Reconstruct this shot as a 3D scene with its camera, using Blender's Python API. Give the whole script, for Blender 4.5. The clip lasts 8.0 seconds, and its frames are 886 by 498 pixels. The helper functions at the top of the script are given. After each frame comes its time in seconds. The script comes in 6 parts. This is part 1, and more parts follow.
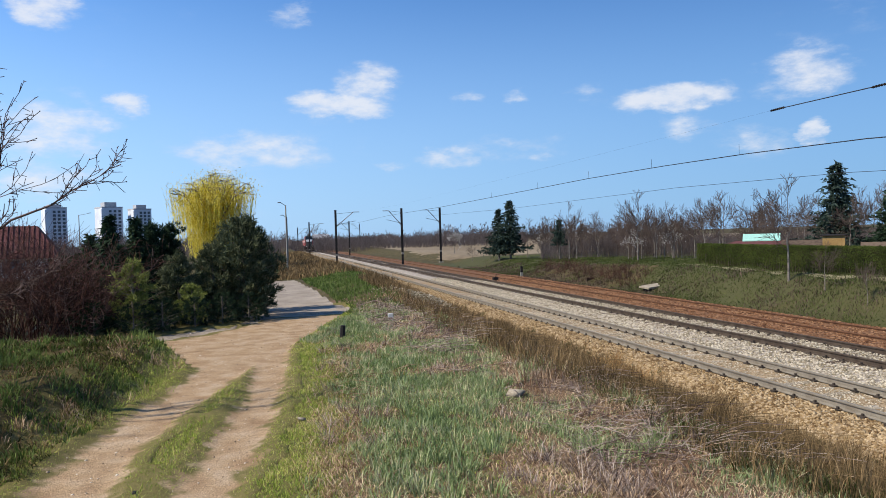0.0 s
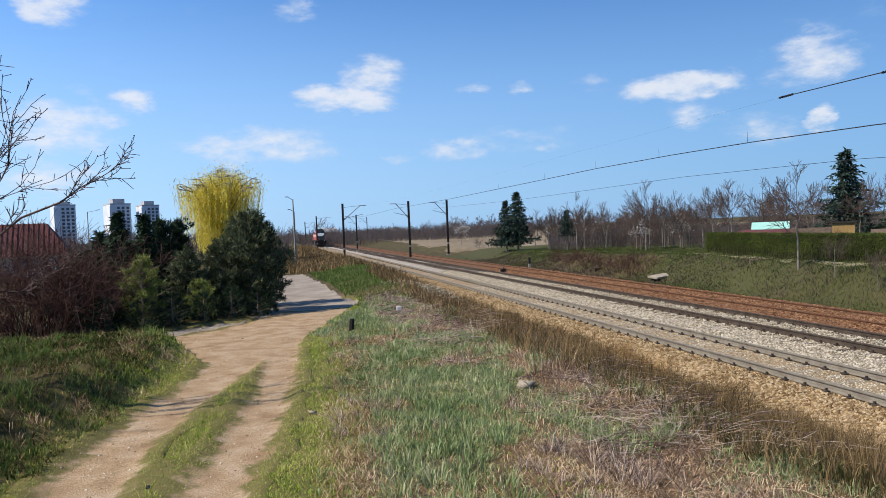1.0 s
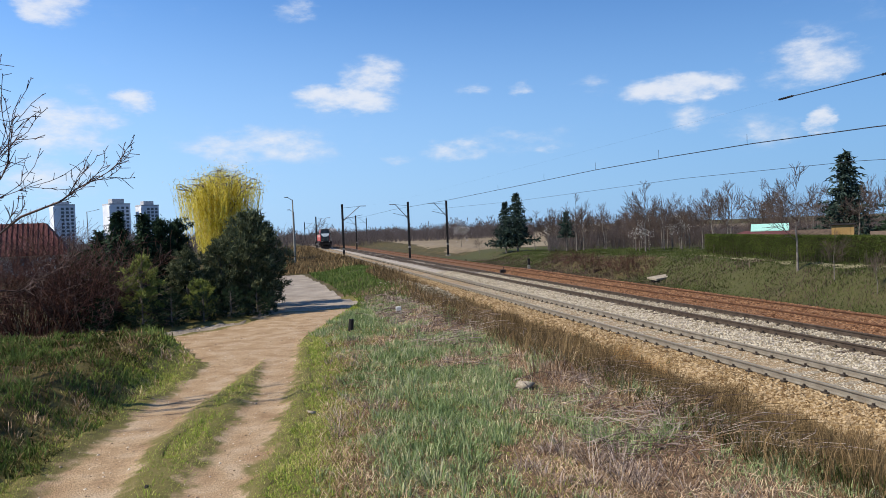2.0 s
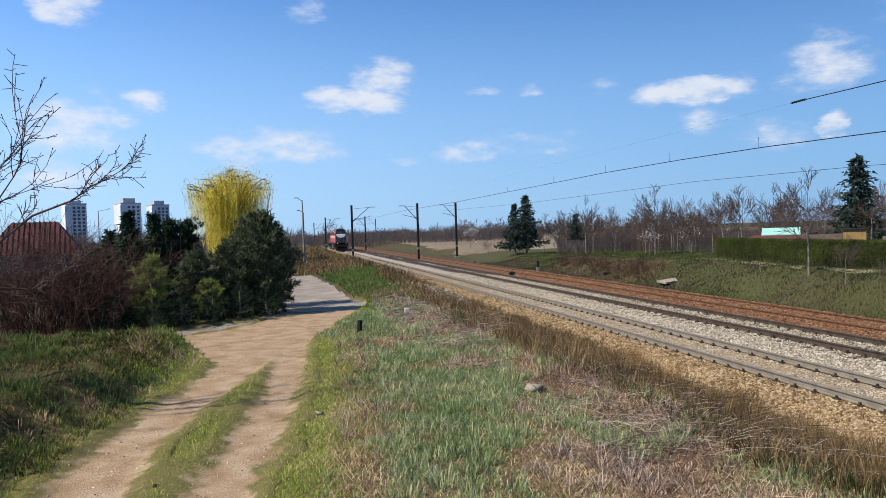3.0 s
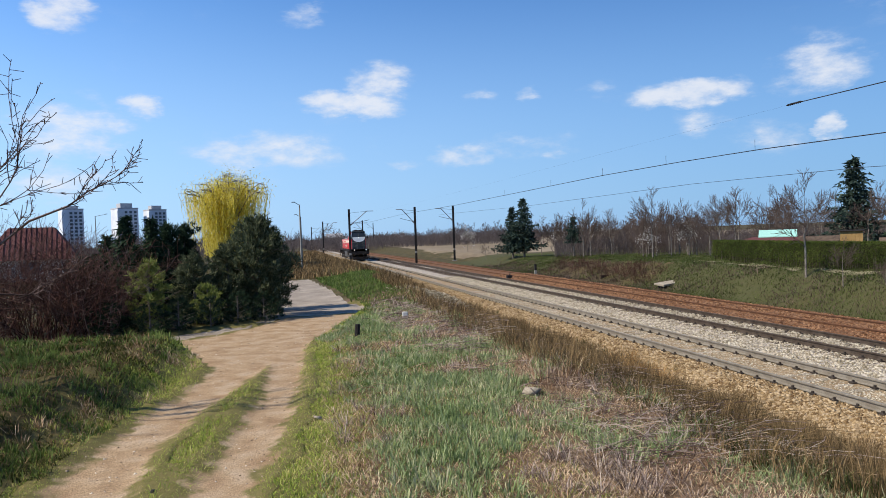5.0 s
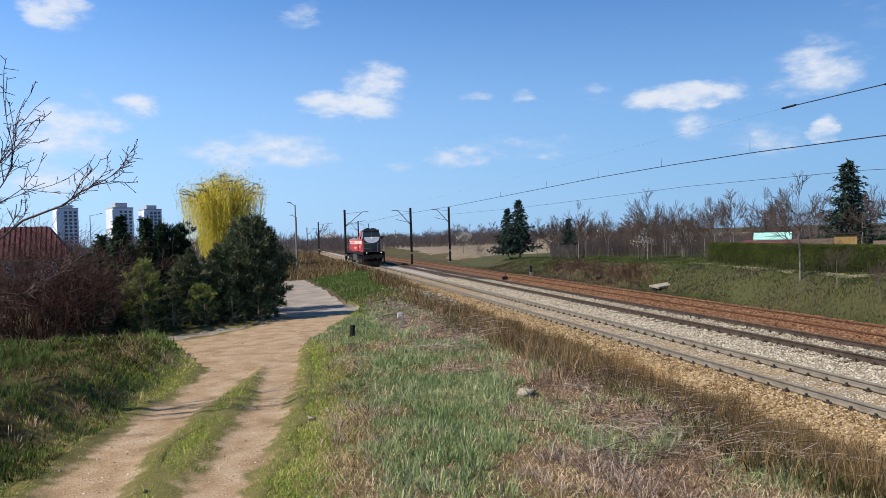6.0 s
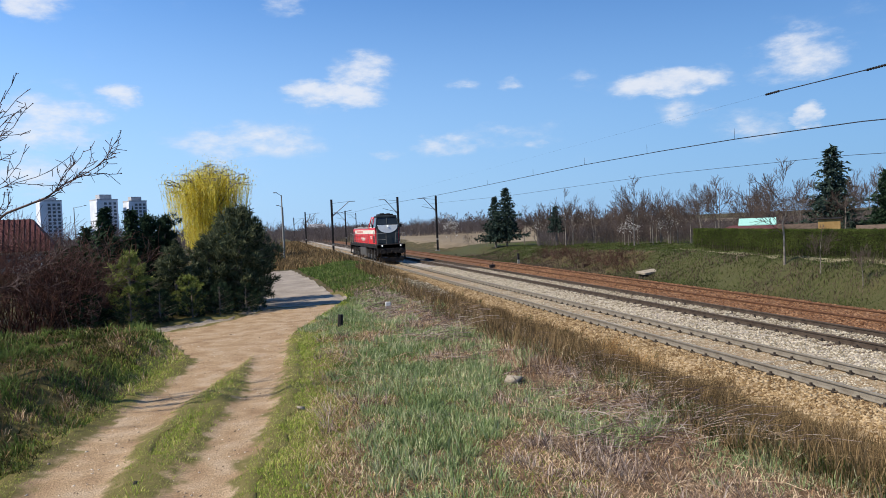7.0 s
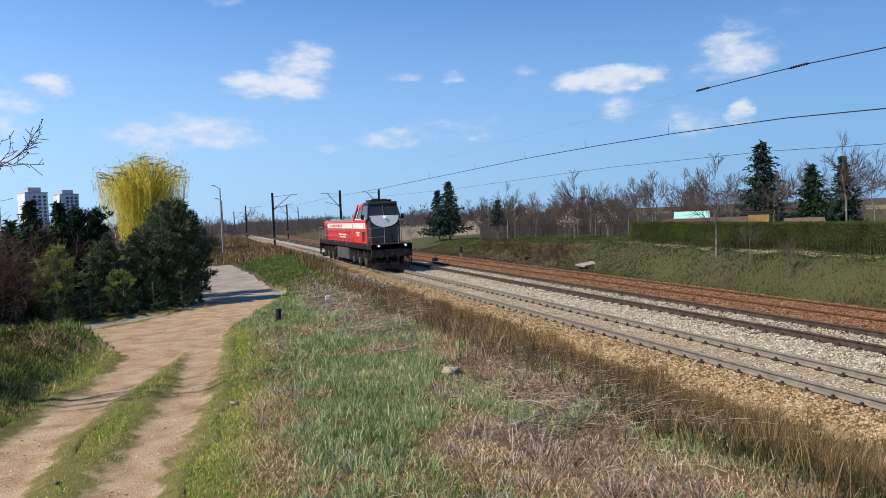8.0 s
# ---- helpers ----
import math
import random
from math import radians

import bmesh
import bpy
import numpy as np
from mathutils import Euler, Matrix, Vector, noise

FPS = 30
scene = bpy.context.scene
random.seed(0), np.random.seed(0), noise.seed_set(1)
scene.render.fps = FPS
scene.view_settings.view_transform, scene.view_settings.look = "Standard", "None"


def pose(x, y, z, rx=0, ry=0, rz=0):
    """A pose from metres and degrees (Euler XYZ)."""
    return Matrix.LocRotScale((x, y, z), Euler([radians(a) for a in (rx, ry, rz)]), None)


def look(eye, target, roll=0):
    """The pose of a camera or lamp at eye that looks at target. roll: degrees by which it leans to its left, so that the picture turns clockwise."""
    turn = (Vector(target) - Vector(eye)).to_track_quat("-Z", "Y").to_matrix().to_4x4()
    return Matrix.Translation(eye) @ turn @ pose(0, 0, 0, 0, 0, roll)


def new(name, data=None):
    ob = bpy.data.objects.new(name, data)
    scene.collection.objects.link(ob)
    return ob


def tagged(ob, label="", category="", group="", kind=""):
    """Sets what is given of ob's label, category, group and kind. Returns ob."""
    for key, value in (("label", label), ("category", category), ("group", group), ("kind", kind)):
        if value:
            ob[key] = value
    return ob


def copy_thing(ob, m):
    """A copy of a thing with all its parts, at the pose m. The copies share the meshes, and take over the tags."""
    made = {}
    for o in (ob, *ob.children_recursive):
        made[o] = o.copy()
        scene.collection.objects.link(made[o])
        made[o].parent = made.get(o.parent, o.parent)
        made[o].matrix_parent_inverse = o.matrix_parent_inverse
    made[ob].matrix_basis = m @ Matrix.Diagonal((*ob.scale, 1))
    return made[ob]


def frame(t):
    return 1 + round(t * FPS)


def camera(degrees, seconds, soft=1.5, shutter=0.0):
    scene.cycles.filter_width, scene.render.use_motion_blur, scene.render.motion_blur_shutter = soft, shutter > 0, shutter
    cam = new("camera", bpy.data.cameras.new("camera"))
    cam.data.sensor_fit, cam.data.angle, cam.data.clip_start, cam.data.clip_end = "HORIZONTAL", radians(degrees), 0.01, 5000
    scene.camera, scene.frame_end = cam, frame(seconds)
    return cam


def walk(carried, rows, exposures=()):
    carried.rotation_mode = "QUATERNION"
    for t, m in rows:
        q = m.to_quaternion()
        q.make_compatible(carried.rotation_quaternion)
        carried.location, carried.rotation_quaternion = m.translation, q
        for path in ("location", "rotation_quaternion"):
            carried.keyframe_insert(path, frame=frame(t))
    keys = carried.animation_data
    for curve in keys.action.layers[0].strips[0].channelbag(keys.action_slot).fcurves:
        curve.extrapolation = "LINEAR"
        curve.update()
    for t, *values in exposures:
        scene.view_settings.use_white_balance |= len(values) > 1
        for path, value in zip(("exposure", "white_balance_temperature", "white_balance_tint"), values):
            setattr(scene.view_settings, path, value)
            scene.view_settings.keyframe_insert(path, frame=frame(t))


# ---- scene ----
# ---- camera and its way ----
cam = camera(62.5, 8.0, soft=0.7)
EYE = 2.15
# seconds, heading, pitch, lean to the right, and the small sway of the eye
ROWS = [
    (0.0, -13.38, -1.00, 1.64, 0, 0, 0),
    (0.3, -13.24, -1.32, 2.20, 0, 0, 0),
    (0.5, -12.95, -1.45, 2.65, 0, .007, -.005),
    (0.8, -12.83, -1.60, 2.55, 0, .01, -.003),
    (1.0, -12.78, -1.58, 2.37, -.009, .013, -.001),
    (1.2, -12.60, -1.70, 2.65, -.012, .01, -.004),
    (2.3, -12.72, -1.45, 1.95, -.01, .013, -.008),
    (2.5, -12.55, -1.48, 1.78, -.01, .013, -.009),
    (3.0, -12.13, -1.36, 1.78, -.014, .028, -.006),
    (3.5, -11.87, -1.08, 1.98, -.011, .035, -.007),
    (4.0, -11.96, -0.78, 2.21, -.01, .031, -.003),
    (4.5, -12.00, -1.03, 2.22, -.012, .028, -.008),
    (4.7, -12.16, -1.10, 2.20, -.011, .026, -.007),
    (5.8, -12.58, -1.03, 1.82, -.006, .018, -.005),
    (6.0, -12.67, -1.01, 1.78, -.005, .017, -.005),
    (6.5, -13.19, -1.63, 1.58, -.001, .003, -.004),
    (7.0, -13.61, -1.93, 2.35, -.001, -.013, -.005),
    (7.5, -14.27, -2.07, 3.10, .007, -.033, -.004),
    (7.7, -16.04, -2.30, 2.80, .045, -.038, -.015),
    (7.8, -16.88, -2.45, 2.63, .06, -.04, -.02),
    (7.9, -17.53, -2.55, 2.50, .078, -.042, -.025),
    (8.0, -17.98, -2.60, 2.41, .09, -.044, -.029),
]
walk(cam, [(t, pose(x, y, EYE + z, 0, 0, yaw) @ pose(0, 0, 0, 90 + pitch) @ pose(0, 0, 0, 0, 0, -lean))
           for t, yaw, pitch, lean, x, y, z in ROWS])

# ---- world, sun, exposure ----
SUN_AZ, SUN_EL = -101.0, 46.0          # degrees from +y towards +x, and above the horizon
scene.view_settings.exposure = 0.5


def sky():
    w = bpy.data.worlds.new("sky")
    scene.world = w
    w.use_nodes = True
    nt = w.node_tree
    nt.nodes.clear()
    N, L = nt.nodes.new, nt.links.new

    def math_node(op, a, b=None, c=None, clamp=False):
        n = N("ShaderNodeMath")
        n.operation, n.use_clamp = op, clamp
        for i, v in enumerate((a, b, c)):
            if v is None:
                continue
            if isinstance(v, (int, float)):
                n.inputs[i].default_value = v
            else:
                L(v, n.inputs[i])
        return n.outputs[0]

    st = N("ShaderNodeTexSky")
    st.sky_type, st.sun_disc = "NISHITA", False
    st.sun_elevation, st.sun_rotation = radians(SUN_EL), radians(SUN_AZ)
    st.air_density, st.dust_density, st.ozone_density, st.altitude = 1.0, 0.4, 2.2, 200
    co = N("ShaderNodeTexCoord").outputs["Generated"]
    flat = N("ShaderNodeMapping")
    flat.inputs["Scale"].default_value = (1, 1, 2.4)
    L(co, flat.inputs[0])
    warp = N("ShaderNodeTexNoise")
    warp.inputs["Scale"].default_value, warp.inputs["Detail"].default_value, warp.inputs["Roughness"].default_value = 14, 6, 0.6
    L(flat.outputs[0], warp.inputs["Vector"])
    fine = N("ShaderNodeTexNoise")
    fine.inputs["Scale"].default_value, fine.inputs["Detail"].default_value, fine.inputs["Roughness"].default_value = 20, 8, 0.62
    L(flat.outputs[0], fine.inputs["Vector"])
    sep = N("ShaderNodeSeparateXYZ")
    L(co, sep.inputs[0])
    az = math_node("ARCTAN2", sep.outputs[0], sep.outputs[1])
    el = math_node("ARCSINE", sep.outputs[2])
    wsep = N("ShaderNodeSeparateXYZ")
    L(warp.outputs["Color"], wsep.inputs[0])
    az = math_node("MULTIPLY_ADD", math_node("SUBTRACT", wsep.outputs[0], 0.5), 0.075, az)
    el = math_node("MULTIPLY_ADD", math_node("SUBTRACT", wsep.outputs[1], 0.5), 0.04, el)
    total = None
    for a, e, wa, we, dens in CLOUDS:
        du = math_node("MULTIPLY", math_node("SUBTRACT", az, radians(a)), 1 / radians(wa))
        dv = math_node("MULTIPLY", math_node("SUBTRACT", el, radians(e)), 1 / radians(we))
        d = math_node("ADD", math_node("MULTIPLY", du, du), math_node("MULTIPLY", dv, dv))
        c = math_node("MULTIPLY", math_node("SUBTRACT", 1.0, d, clamp=True), dens)
        total = c if total is None else math_node("MAXIMUM", total, c)
    # small fair-weather clouds go on over the rest of the sky
    rest = N("ShaderNodeTexNoise")
    rest.inputs["Scale"].default_value, rest.inputs["Detail"].default_value = 5, 5
    L(co, rest.inputs["Vector"])
    rr = N("ShaderNodeMapRange")
    rr.inputs[1].default_value, rr.inputs[2].default_value, rr.inputs[4].default_value = 0.56, 0.8, 0.3
    L(rest.outputs["Fac"], rr.inputs[0])
    total = math_node("MAXIMUM", total, rr.outputs[0])
    m = math_node("MULTIPLY_ADD", math_node("SUBTRACT", fine.outputs["Fac"], 0.5), 1.9, total)
    ramp = N("ShaderNodeMapRange")
    ramp.interpolation_type = "SMOOTHSTEP"
    ramp.inputs[1].default_value, ramp.inputs[2].default_value = 0.05, 1.05
    L(m, ramp.inputs[0])
    cover = math_node("MULTIPLY", ramp.outputs[0], math_node("MINIMUM", math_node("MULTIPLY", total, 2.2), 0.82))
    # shade of the cloud: a little greyer where thin
    cc = N("ShaderNodeMixRGB")
    cc.inputs[1].default_value, cc.inputs[2].default_value = (5.6, 6.5, 8.0, 1), (7.8, 8.0, 8.5, 1)
    L(ramp.outputs[0], cc.inputs[0])
    # spring haze, whiter towards the horizon
    hz = N("ShaderNodeMapRange")
    hz.interpolation_type = "SMOOTHSTEP"
    hz.inputs[1].default_value, hz.inputs[2].default_value, hz.inputs[3].default_value, hz.inputs[4].default_value = -0.02, 0.40, 0.85, 0.0
    L(sep.outputs[2], hz.inputs[0])
    # and thicker on the sun's side of the sky
    near = N("ShaderNodeVectorMath")
    near.operation, near.inputs[1].default_value = "DOT_PRODUCT", (math.sin(radians(SUN_AZ)), math.cos(radians(SUN_AZ)), 0)
    L(co, near.inputs[0])
    lit = N("ShaderNodeMapRange")
    lit.inputs[1].default_value, lit.inputs[2].default_value, lit.inputs[3].default_value, lit.inputs[4].default_value = -0.85, 0.25, 0.0, 1.0
    L(near.outputs["Value"], lit.inputs[0])
    haze = N("ShaderNodeMixRGB")
    L(hz.outputs[0], haze.inputs[0])
    tone = N("ShaderNodeMixRGB")
    tone.inputs[1].default_value, tone.inputs[2].default_value = CLEAR, HAZE
    L(lit.outputs[0], tone.inputs[0])
    L(tone.outputs[0], haze.inputs[2])
    tint = N("ShaderNodeMixRGB")
    tint.blend_type, tint.inputs[0].default_value = "MULTIPLY", 1.0
    deep = N("ShaderNodeMixRGB")
    deep.inputs[1].default_value, deep.inputs[2].default_value = FARTINT, SKYTINT
    L(lit.outputs[0], deep.inputs[0])
    L(deep.outputs[0], tint.inputs[2])
    L(st.outputs[0], tint.inputs[1])
    L(tint.outputs[0], haze.inputs[1])
    mix = N("ShaderNodeMixRGB")
    L(cover, mix.inputs[0])
    L(haze.outputs[0], mix.inputs[1])
    L(cc.outputs[0], mix.inputs[2])
    bg = N("ShaderNodeBackground")
    bg.inputs[1].default_value = 0.0775
    L(mix.outputs[0], bg.inputs[0])
    L(bg.outputs[0], N("ShaderNodeOutputWorld").inputs[0])


HAZE = (5.0, 7.2, 10.2, 1)
CLEAR = (2.35, 4.25, 7.1, 1)
SKYTINT = (0.76, 1.33, 1.93, 1)
FARTINT = (0.41, 0.73, 1.10, 1)
# bearing, elevation, half width, half height (degrees), density
CLOUDS = [
    (-14.7, 16.1, 2.8, 1.6, 0.9),
    (-10.1, 10.1, 2.1, 1.1, 0.85),
    (-14.6, 8.2, 4.8, 2.9, 0.78),
    (7.8, 11.8, 3.0, 1.9, 0.75),
    (6.0, 10.2, 5.0, 1.4, 1.0),
    (2.4, 16.6, 2.2, 1.2, 0.6),
    (-0.9, 6.8, 7.6, 1.9, 0.62),
    (14.3, 6.2, 3.1, 1.1, 0.6),
    (18.7, 6.7, 5.6, 1.3, 0.42),
    (9.8, 5.6, 1.8, 0.7, 0.5),
    (31.2, 9.7, 5.3, 1.35, 1.0),
    (40.1, 10.7, 4.3, 2.3, 0.75),
    (31.8, 7.7, 2.8, 1.0, 0.45),
    (40.3, 6.6, 1.1, 1.0, 0.9),
    (36.4, 6.2, 3.9, 1.7, 0.45),
    (19.4, 10.6, 1.3, 0.7, 0.55),
    (15.7, 10.7, 1.5, 0.7, 0.4),
    (24.8, 10.4, 2.5, 0.9, 0.38),
    (21.3, 6.0, 1.5, 0.6, 0.5),
    (-15.7, 4.6, 5.2, 2.1, 0.62),
]
sky()
sun = new("sun", bpy.data.lights.new("sun", "SUN"))
sun.data.energy, sun.data.angle, sun.data.color = 5.0, radians(0.6), (1.0, 0.91, 0.77)
sx, sy = math.sin(radians(SUN_AZ)), math.cos(radians(SUN_AZ))
sun.matrix_world = look((0, 0, 0), (-sx, -sy, -math.tan(radians(SUN_EL))))

# ---- materials ----


def material(name, colors, scale=6.0, rough=0.8, metal=0.0, bump=0.3, detail=5.0, fine=60.0, island=0.0, object_random=0.0,
             translucent=0.0, ramp=(0.3, 0.7), fine_amount=0.25, spec=0.08, stretch=(1, 1, 1)):
    """Colours blended by a broad noise, broken by a fine one; island or object_random vary single pieces."""
    m = bpy.data.materials.new(name)
    m.use_nodes = True
    nt = m.node_tree
    N, L = nt.nodes.new, nt.links.new
    b = nt.nodes["Principled BSDF"]
    co = N("ShaderNodeTexCoord").outputs["Object"]
    mp = N("ShaderNodeMapping")
    mp.inputs["Scale"].default_value = stretch
    L(co, mp.inputs[0])
    n1 = N("ShaderNodeTexNoise")
    n1.inputs["Scale"].default_value, n1.inputs["Detail"].default_value = scale, detail
    L(mp.outputs[0], n1.inputs["Vector"])
    n2 = N("ShaderNodeTexNoise")
    n2.inputs["Scale"].default_value, n2.inputs["Detail"].default_value = fine, 3
    L(mp.outputs[0], n2.inputs["Vector"])
    fac = n1.outputs["Fac"]
    if island or object_random:
        src = N("ShaderNodeNewGeometry").outputs["Random Per Island"] if island else N("ShaderNodeObjectInfo").outputs["Random"]
        ma = N("ShaderNodeMath")
        ma.operation = "MULTIPLY_ADD"
        ma.inputs[1].default_value = island or object_random
        L(src, ma.inputs[0])
        sb = N("ShaderNodeMath")
        sb.operation, sb.inputs[1].default_value = "SUBTRACT", (island or object_random) / 2
        L(fac, sb.inputs[0])
        L(sb.outputs[0], ma.inputs[2])
        fac = ma.outputs[0]
    cr = N("ShaderNodeValToRGB")
    e = cr.color_ramp.elements
    e[0].position, e[1].position = ramp
    for i, c in enumerate(colors):
        if i == 0:
            e[0].color = (*c, 1)
        elif i == len(colors) - 1:
            cr.color_ramp.elements[-1].color = (*c, 1)
        else:
            k = e.new(ramp[0] + (ramp[1] - ramp[0]) * i / (len(colors) - 1))
            k.color = (*c, 1)
    L(fac, cr.inputs[0])
    mr = N("ShaderNodeMapRange")
    mr.inputs[1].default_value, mr.inputs[2].default_value = 0.25, 0.75
    mr.inputs[3].default_value, mr.inputs[4].default_value = 1 - fine_amount, 1 + fine_amount
    L(n2.outputs["Fac"], mr.inputs[0])
    mul = N("ShaderNodeVectorMath")
    mul.operation = "SCALE"
    L(cr.outputs[0], mul.inputs[0])
    L(mr.outputs[0], mul.inputs["Scale"])
    L(mul.outputs[0], b.inputs["Base Color"])
    b.inputs["Roughness"].default_value, b.inputs["Metallic"].default_value = rough, metal
    b.inputs["Specular IOR Level"].default_value = spec
    if bump:
        bp = N("ShaderNodeBump")
        bp.inputs["Strength"].default_value, bp.inputs["Distance"].default_value = bump, 0.02
        L(n2.outputs["Fac"], bp.inputs["Height"])
        L(bp.outputs[0], b.inputs["Normal"])
    if translucent:
        tr = N("ShaderNodeBsdfTranslucent")
        L(mul.outputs[0], tr.inputs[0])
        mx = N("ShaderNodeMixShader")
        mx.inputs[0].default_value = translucent
        L(b.outputs[0], mx.inputs[1])
        L(tr.outputs[0], mx.inputs[2])
        L(mx.outputs[0], nt.nodes["Material Output"].inputs[0])
    return m


M = {}
M["ground"] = material("ground_soil", [(0.0432, 0.0304, 0.015), (0.0594, 0.0512, 0.0188), (0.0945, 0.0672, 0.036)], 0.9, fine=35, fine_amount=0.5, bump=0.8)
M["dirt"] = material("dirt", [(0.222, 0.143, 0.0803), (0.298, 0.208, 0.123), (0.35, 0.263, 0.174)], 2.6, fine=60, bump=0.7, fine_amount=0.42, ramp=(0.3, 0.7), detail=8)
M["asphalt"] = material("worn_asphalt", [(0.176, 0.143, 0.111), (0.237, 0.2, 0.159), (0.304, 0.258, 0.207)], 1.0, fine=50, bump=0.4, fine_amount=0.28)
M["tan_ballast"] = material("tan_ballast", [(0.135, 0.0907, 0.0475), (0.243, 0.173, 0.099), (0.324, 0.251, 0.162)], 9, fine=24, bump=1.0, fine_amount=0.45)
M["white_ballast"] = material("pale_ballast", [(0.169, 0.143, 0.11), (0.286, 0.246, 0.199), (0.379, 0.336, 0.285)], 9, fine=24, bump=1.0, fine_amount=0.45)
M["red_ballast"] = material("rusty_ballast", [(0.076, 0.0371, 0.019), (0.133, 0.0679, 0.0351), (0.19, 0.108, 0.0597)], 7, fine=24, bump=1.0, fine_amount=0.5)
M["tan_stone"] = material("tan_stone", [(0.105, 0.0627, 0.0289), (0.238, 0.162, 0.0803), (0.38, 0.288, 0.174)], 3, fine=60, island=0.8, bump=0.2, ramp=(0.15, 0.85))
M["grey_stone"] = material("pale_stone", [(0.16, 0.13, 0.0829), (0.304, 0.258, 0.187), (0.455, 0.402, 0.31)], 3, fine=60, island=0.8, bump=0.2, ramp=(0.15, 0.85))
M["red_stone"] = material("rusty_stone", [(0.0598, 0.0274, 0.0138), (0.16, 0.0746, 0.0346), (0.279, 0.164, 0.0923)], 3, fine=60, island=0.8, bump=0.2, ramp=(0.15, 0.85))
M["rail_grey"] = material("dusty_rail_steel", [(0.163, 0.138, 0.107), (0.241, 0.215, 0.172)], 4, rough=0.55, metal=0.2, fine=50, bump=0.1)
M["rail_dark"] = material("brown_rail_steel", [(0.0473, 0.0344, 0.0258), (0.0946, 0.0731, 0.0559)], 4, rough=0.6, metal=0.2, fine=50, bump=0.1)
M["rail_rust"] = material("rusty_rail_steel", [(0.072, 0.0374, 0.0228), (0.156, 0.077, 0.0418)], 4, rough=0.8, metal=0.1, fine=50, bump=0.1)
M["sleeper"] = material("weathered_sleeper", [(0.189, 0.155, 0.112), (0.31, 0.267, 0.206)], 5, fine=50, object_random=0.4)
M["sleeper_dark"] = material("oiled_sleeper", [(0.043, 0.0301, 0.0215), (0.112, 0.0817, 0.0602)], 5, fine=50, object_random=0.4)
M["clip"] = material("rail_fastening", [(0.0258, 0.0215, 0.0172), (0.0602, 0.0473, 0.0387)], 5, rough=0.6)
M["steel_dark"] = material("dark_painted_steel", [(0.012, 0.011, 0.011), (0.035, 0.03, 0.028)], 3, rough=0.6)
M["steel_grey"] = material("galvanised_steel", [(0.138, 0.142, 0.146), (0.224, 0.228, 0.232)], 3, rough=0.5, metal=0.4)
M["concrete"] = material("concrete", [(0.163, 0.153, 0.133), (0.249, 0.237, 0.211)], 2.5, fine=40)
M["white_paint"] = material("white_paint", [(0.516, 0.516, 0.499), (0.671, 0.671, 0.654)], 5)
M["wire"] = material("dark_wire", [(0.02, 0.02, 0.022), (0.035, 0.035, 0.04)], 5, rough=0.6)
M["twig"] = material("brown_twig", [(0.0527, 0.0365, 0.0297), (0.0868, 0.0638, 0.0526), (0.13, 0.101, 0.084)], 1.2, fine=30, bump=0)
M["bark"] = material("grey_bark", [(0.086, 0.0731, 0.0602), (0.163, 0.142, 0.12), (0.232, 0.211, 0.185)], 3, fine=30, bump=0.4)
M["bush"] = material("dark_bush_twig", [(0.0267, 0.0128, 0.0103), (0.0577, 0.0283, 0.0221), (0.122, 0.0633, 0.0491)], 1.2, fine=30, bump=0, island=0.5)
M["spruce"] = material("spruce_needles", [(0.0096, 0.0192, 0.0096), (0.02, 0.0368, 0.0192), (0.036, 0.06, 0.0304)], 1.5, island=0.6, bump=0, translucent=0.15)
M["blue_spruce"] = material("blue_spruce_needles", [(0.0165, 0.0275, 0.0209), (0.0275, 0.044, 0.0341), (0.0468, 0.0688, 0.0539)], 1.5, island=0.6, bump=0, translucent=0.15)
M["pine"] = material("pine_needles", [(0.036, 0.048, 0.024), (0.07, 0.085, 0.043), (0.145, 0.155, 0.085)], 1.5, island=0.6, bump=0, translucent=0.15)
M["young_pine"] = material("young_pine_needles", [(0.115, 0.143, 0.0345), (0.196, 0.233, 0.0575), (0.322, 0.337, 0.103)], 1.5, island=0.6, bump=0, translucent=0.25)
M["willow"] = material("willow_shoots", [(0.483, 0.388, 0.039), (0.695, 0.578, 0.078), (0.812, 0.71, 0.195)], 0.8, island=0.6, bump=0, translucent=0.5)
M["hedge"] = material("hedge_leaves", [(0.0305, 0.0447, 0.00886), (0.0542, 0.0745, 0.0152), (0.0813, 0.101, 0.0228)], 1.0, island=0.3, bump=0, translucent=0.2)
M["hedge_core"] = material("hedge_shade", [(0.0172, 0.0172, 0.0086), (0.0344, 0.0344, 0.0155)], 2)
M["grass"] = material("meadow_grass", [(0.11, 0.156, 0.0541), (0.184, 0.248, 0.0957), (0.294, 0.35, 0.166), (0.506, 0.468, 0.283)], 0.9, island=0.75, bump=0, translucent=0.3, ramp=(0.1, 0.9))
M["verge"] = material("verge_grass", [(0.128, 0.183, 0.0294), (0.237, 0.305, 0.0509), (0.365, 0.409, 0.0834), (0.533, 0.442, 0.196)], 0.9, island=0.7, bump=0, translucent=0.3, ramp=(0.1, 0.9))
M["bank_grass"] = material("bank_grass", [(0.0568, 0.0889, 0.0201), (0.0924, 0.138, 0.0301), (0.157, 0.199, 0.0602)], 0.9, island=0.6, bump=0, translucent=0.3)
M["straw"] = material("dead_grass", [(0.138, 0.0737, 0.0401), (0.264, 0.165, 0.0942), (0.422, 0.297, 0.184), (0.612, 0.472, 0.314)], 0.9, island=0.8, bump=0, translucent=0.15, ramp=(0.1, 0.9))
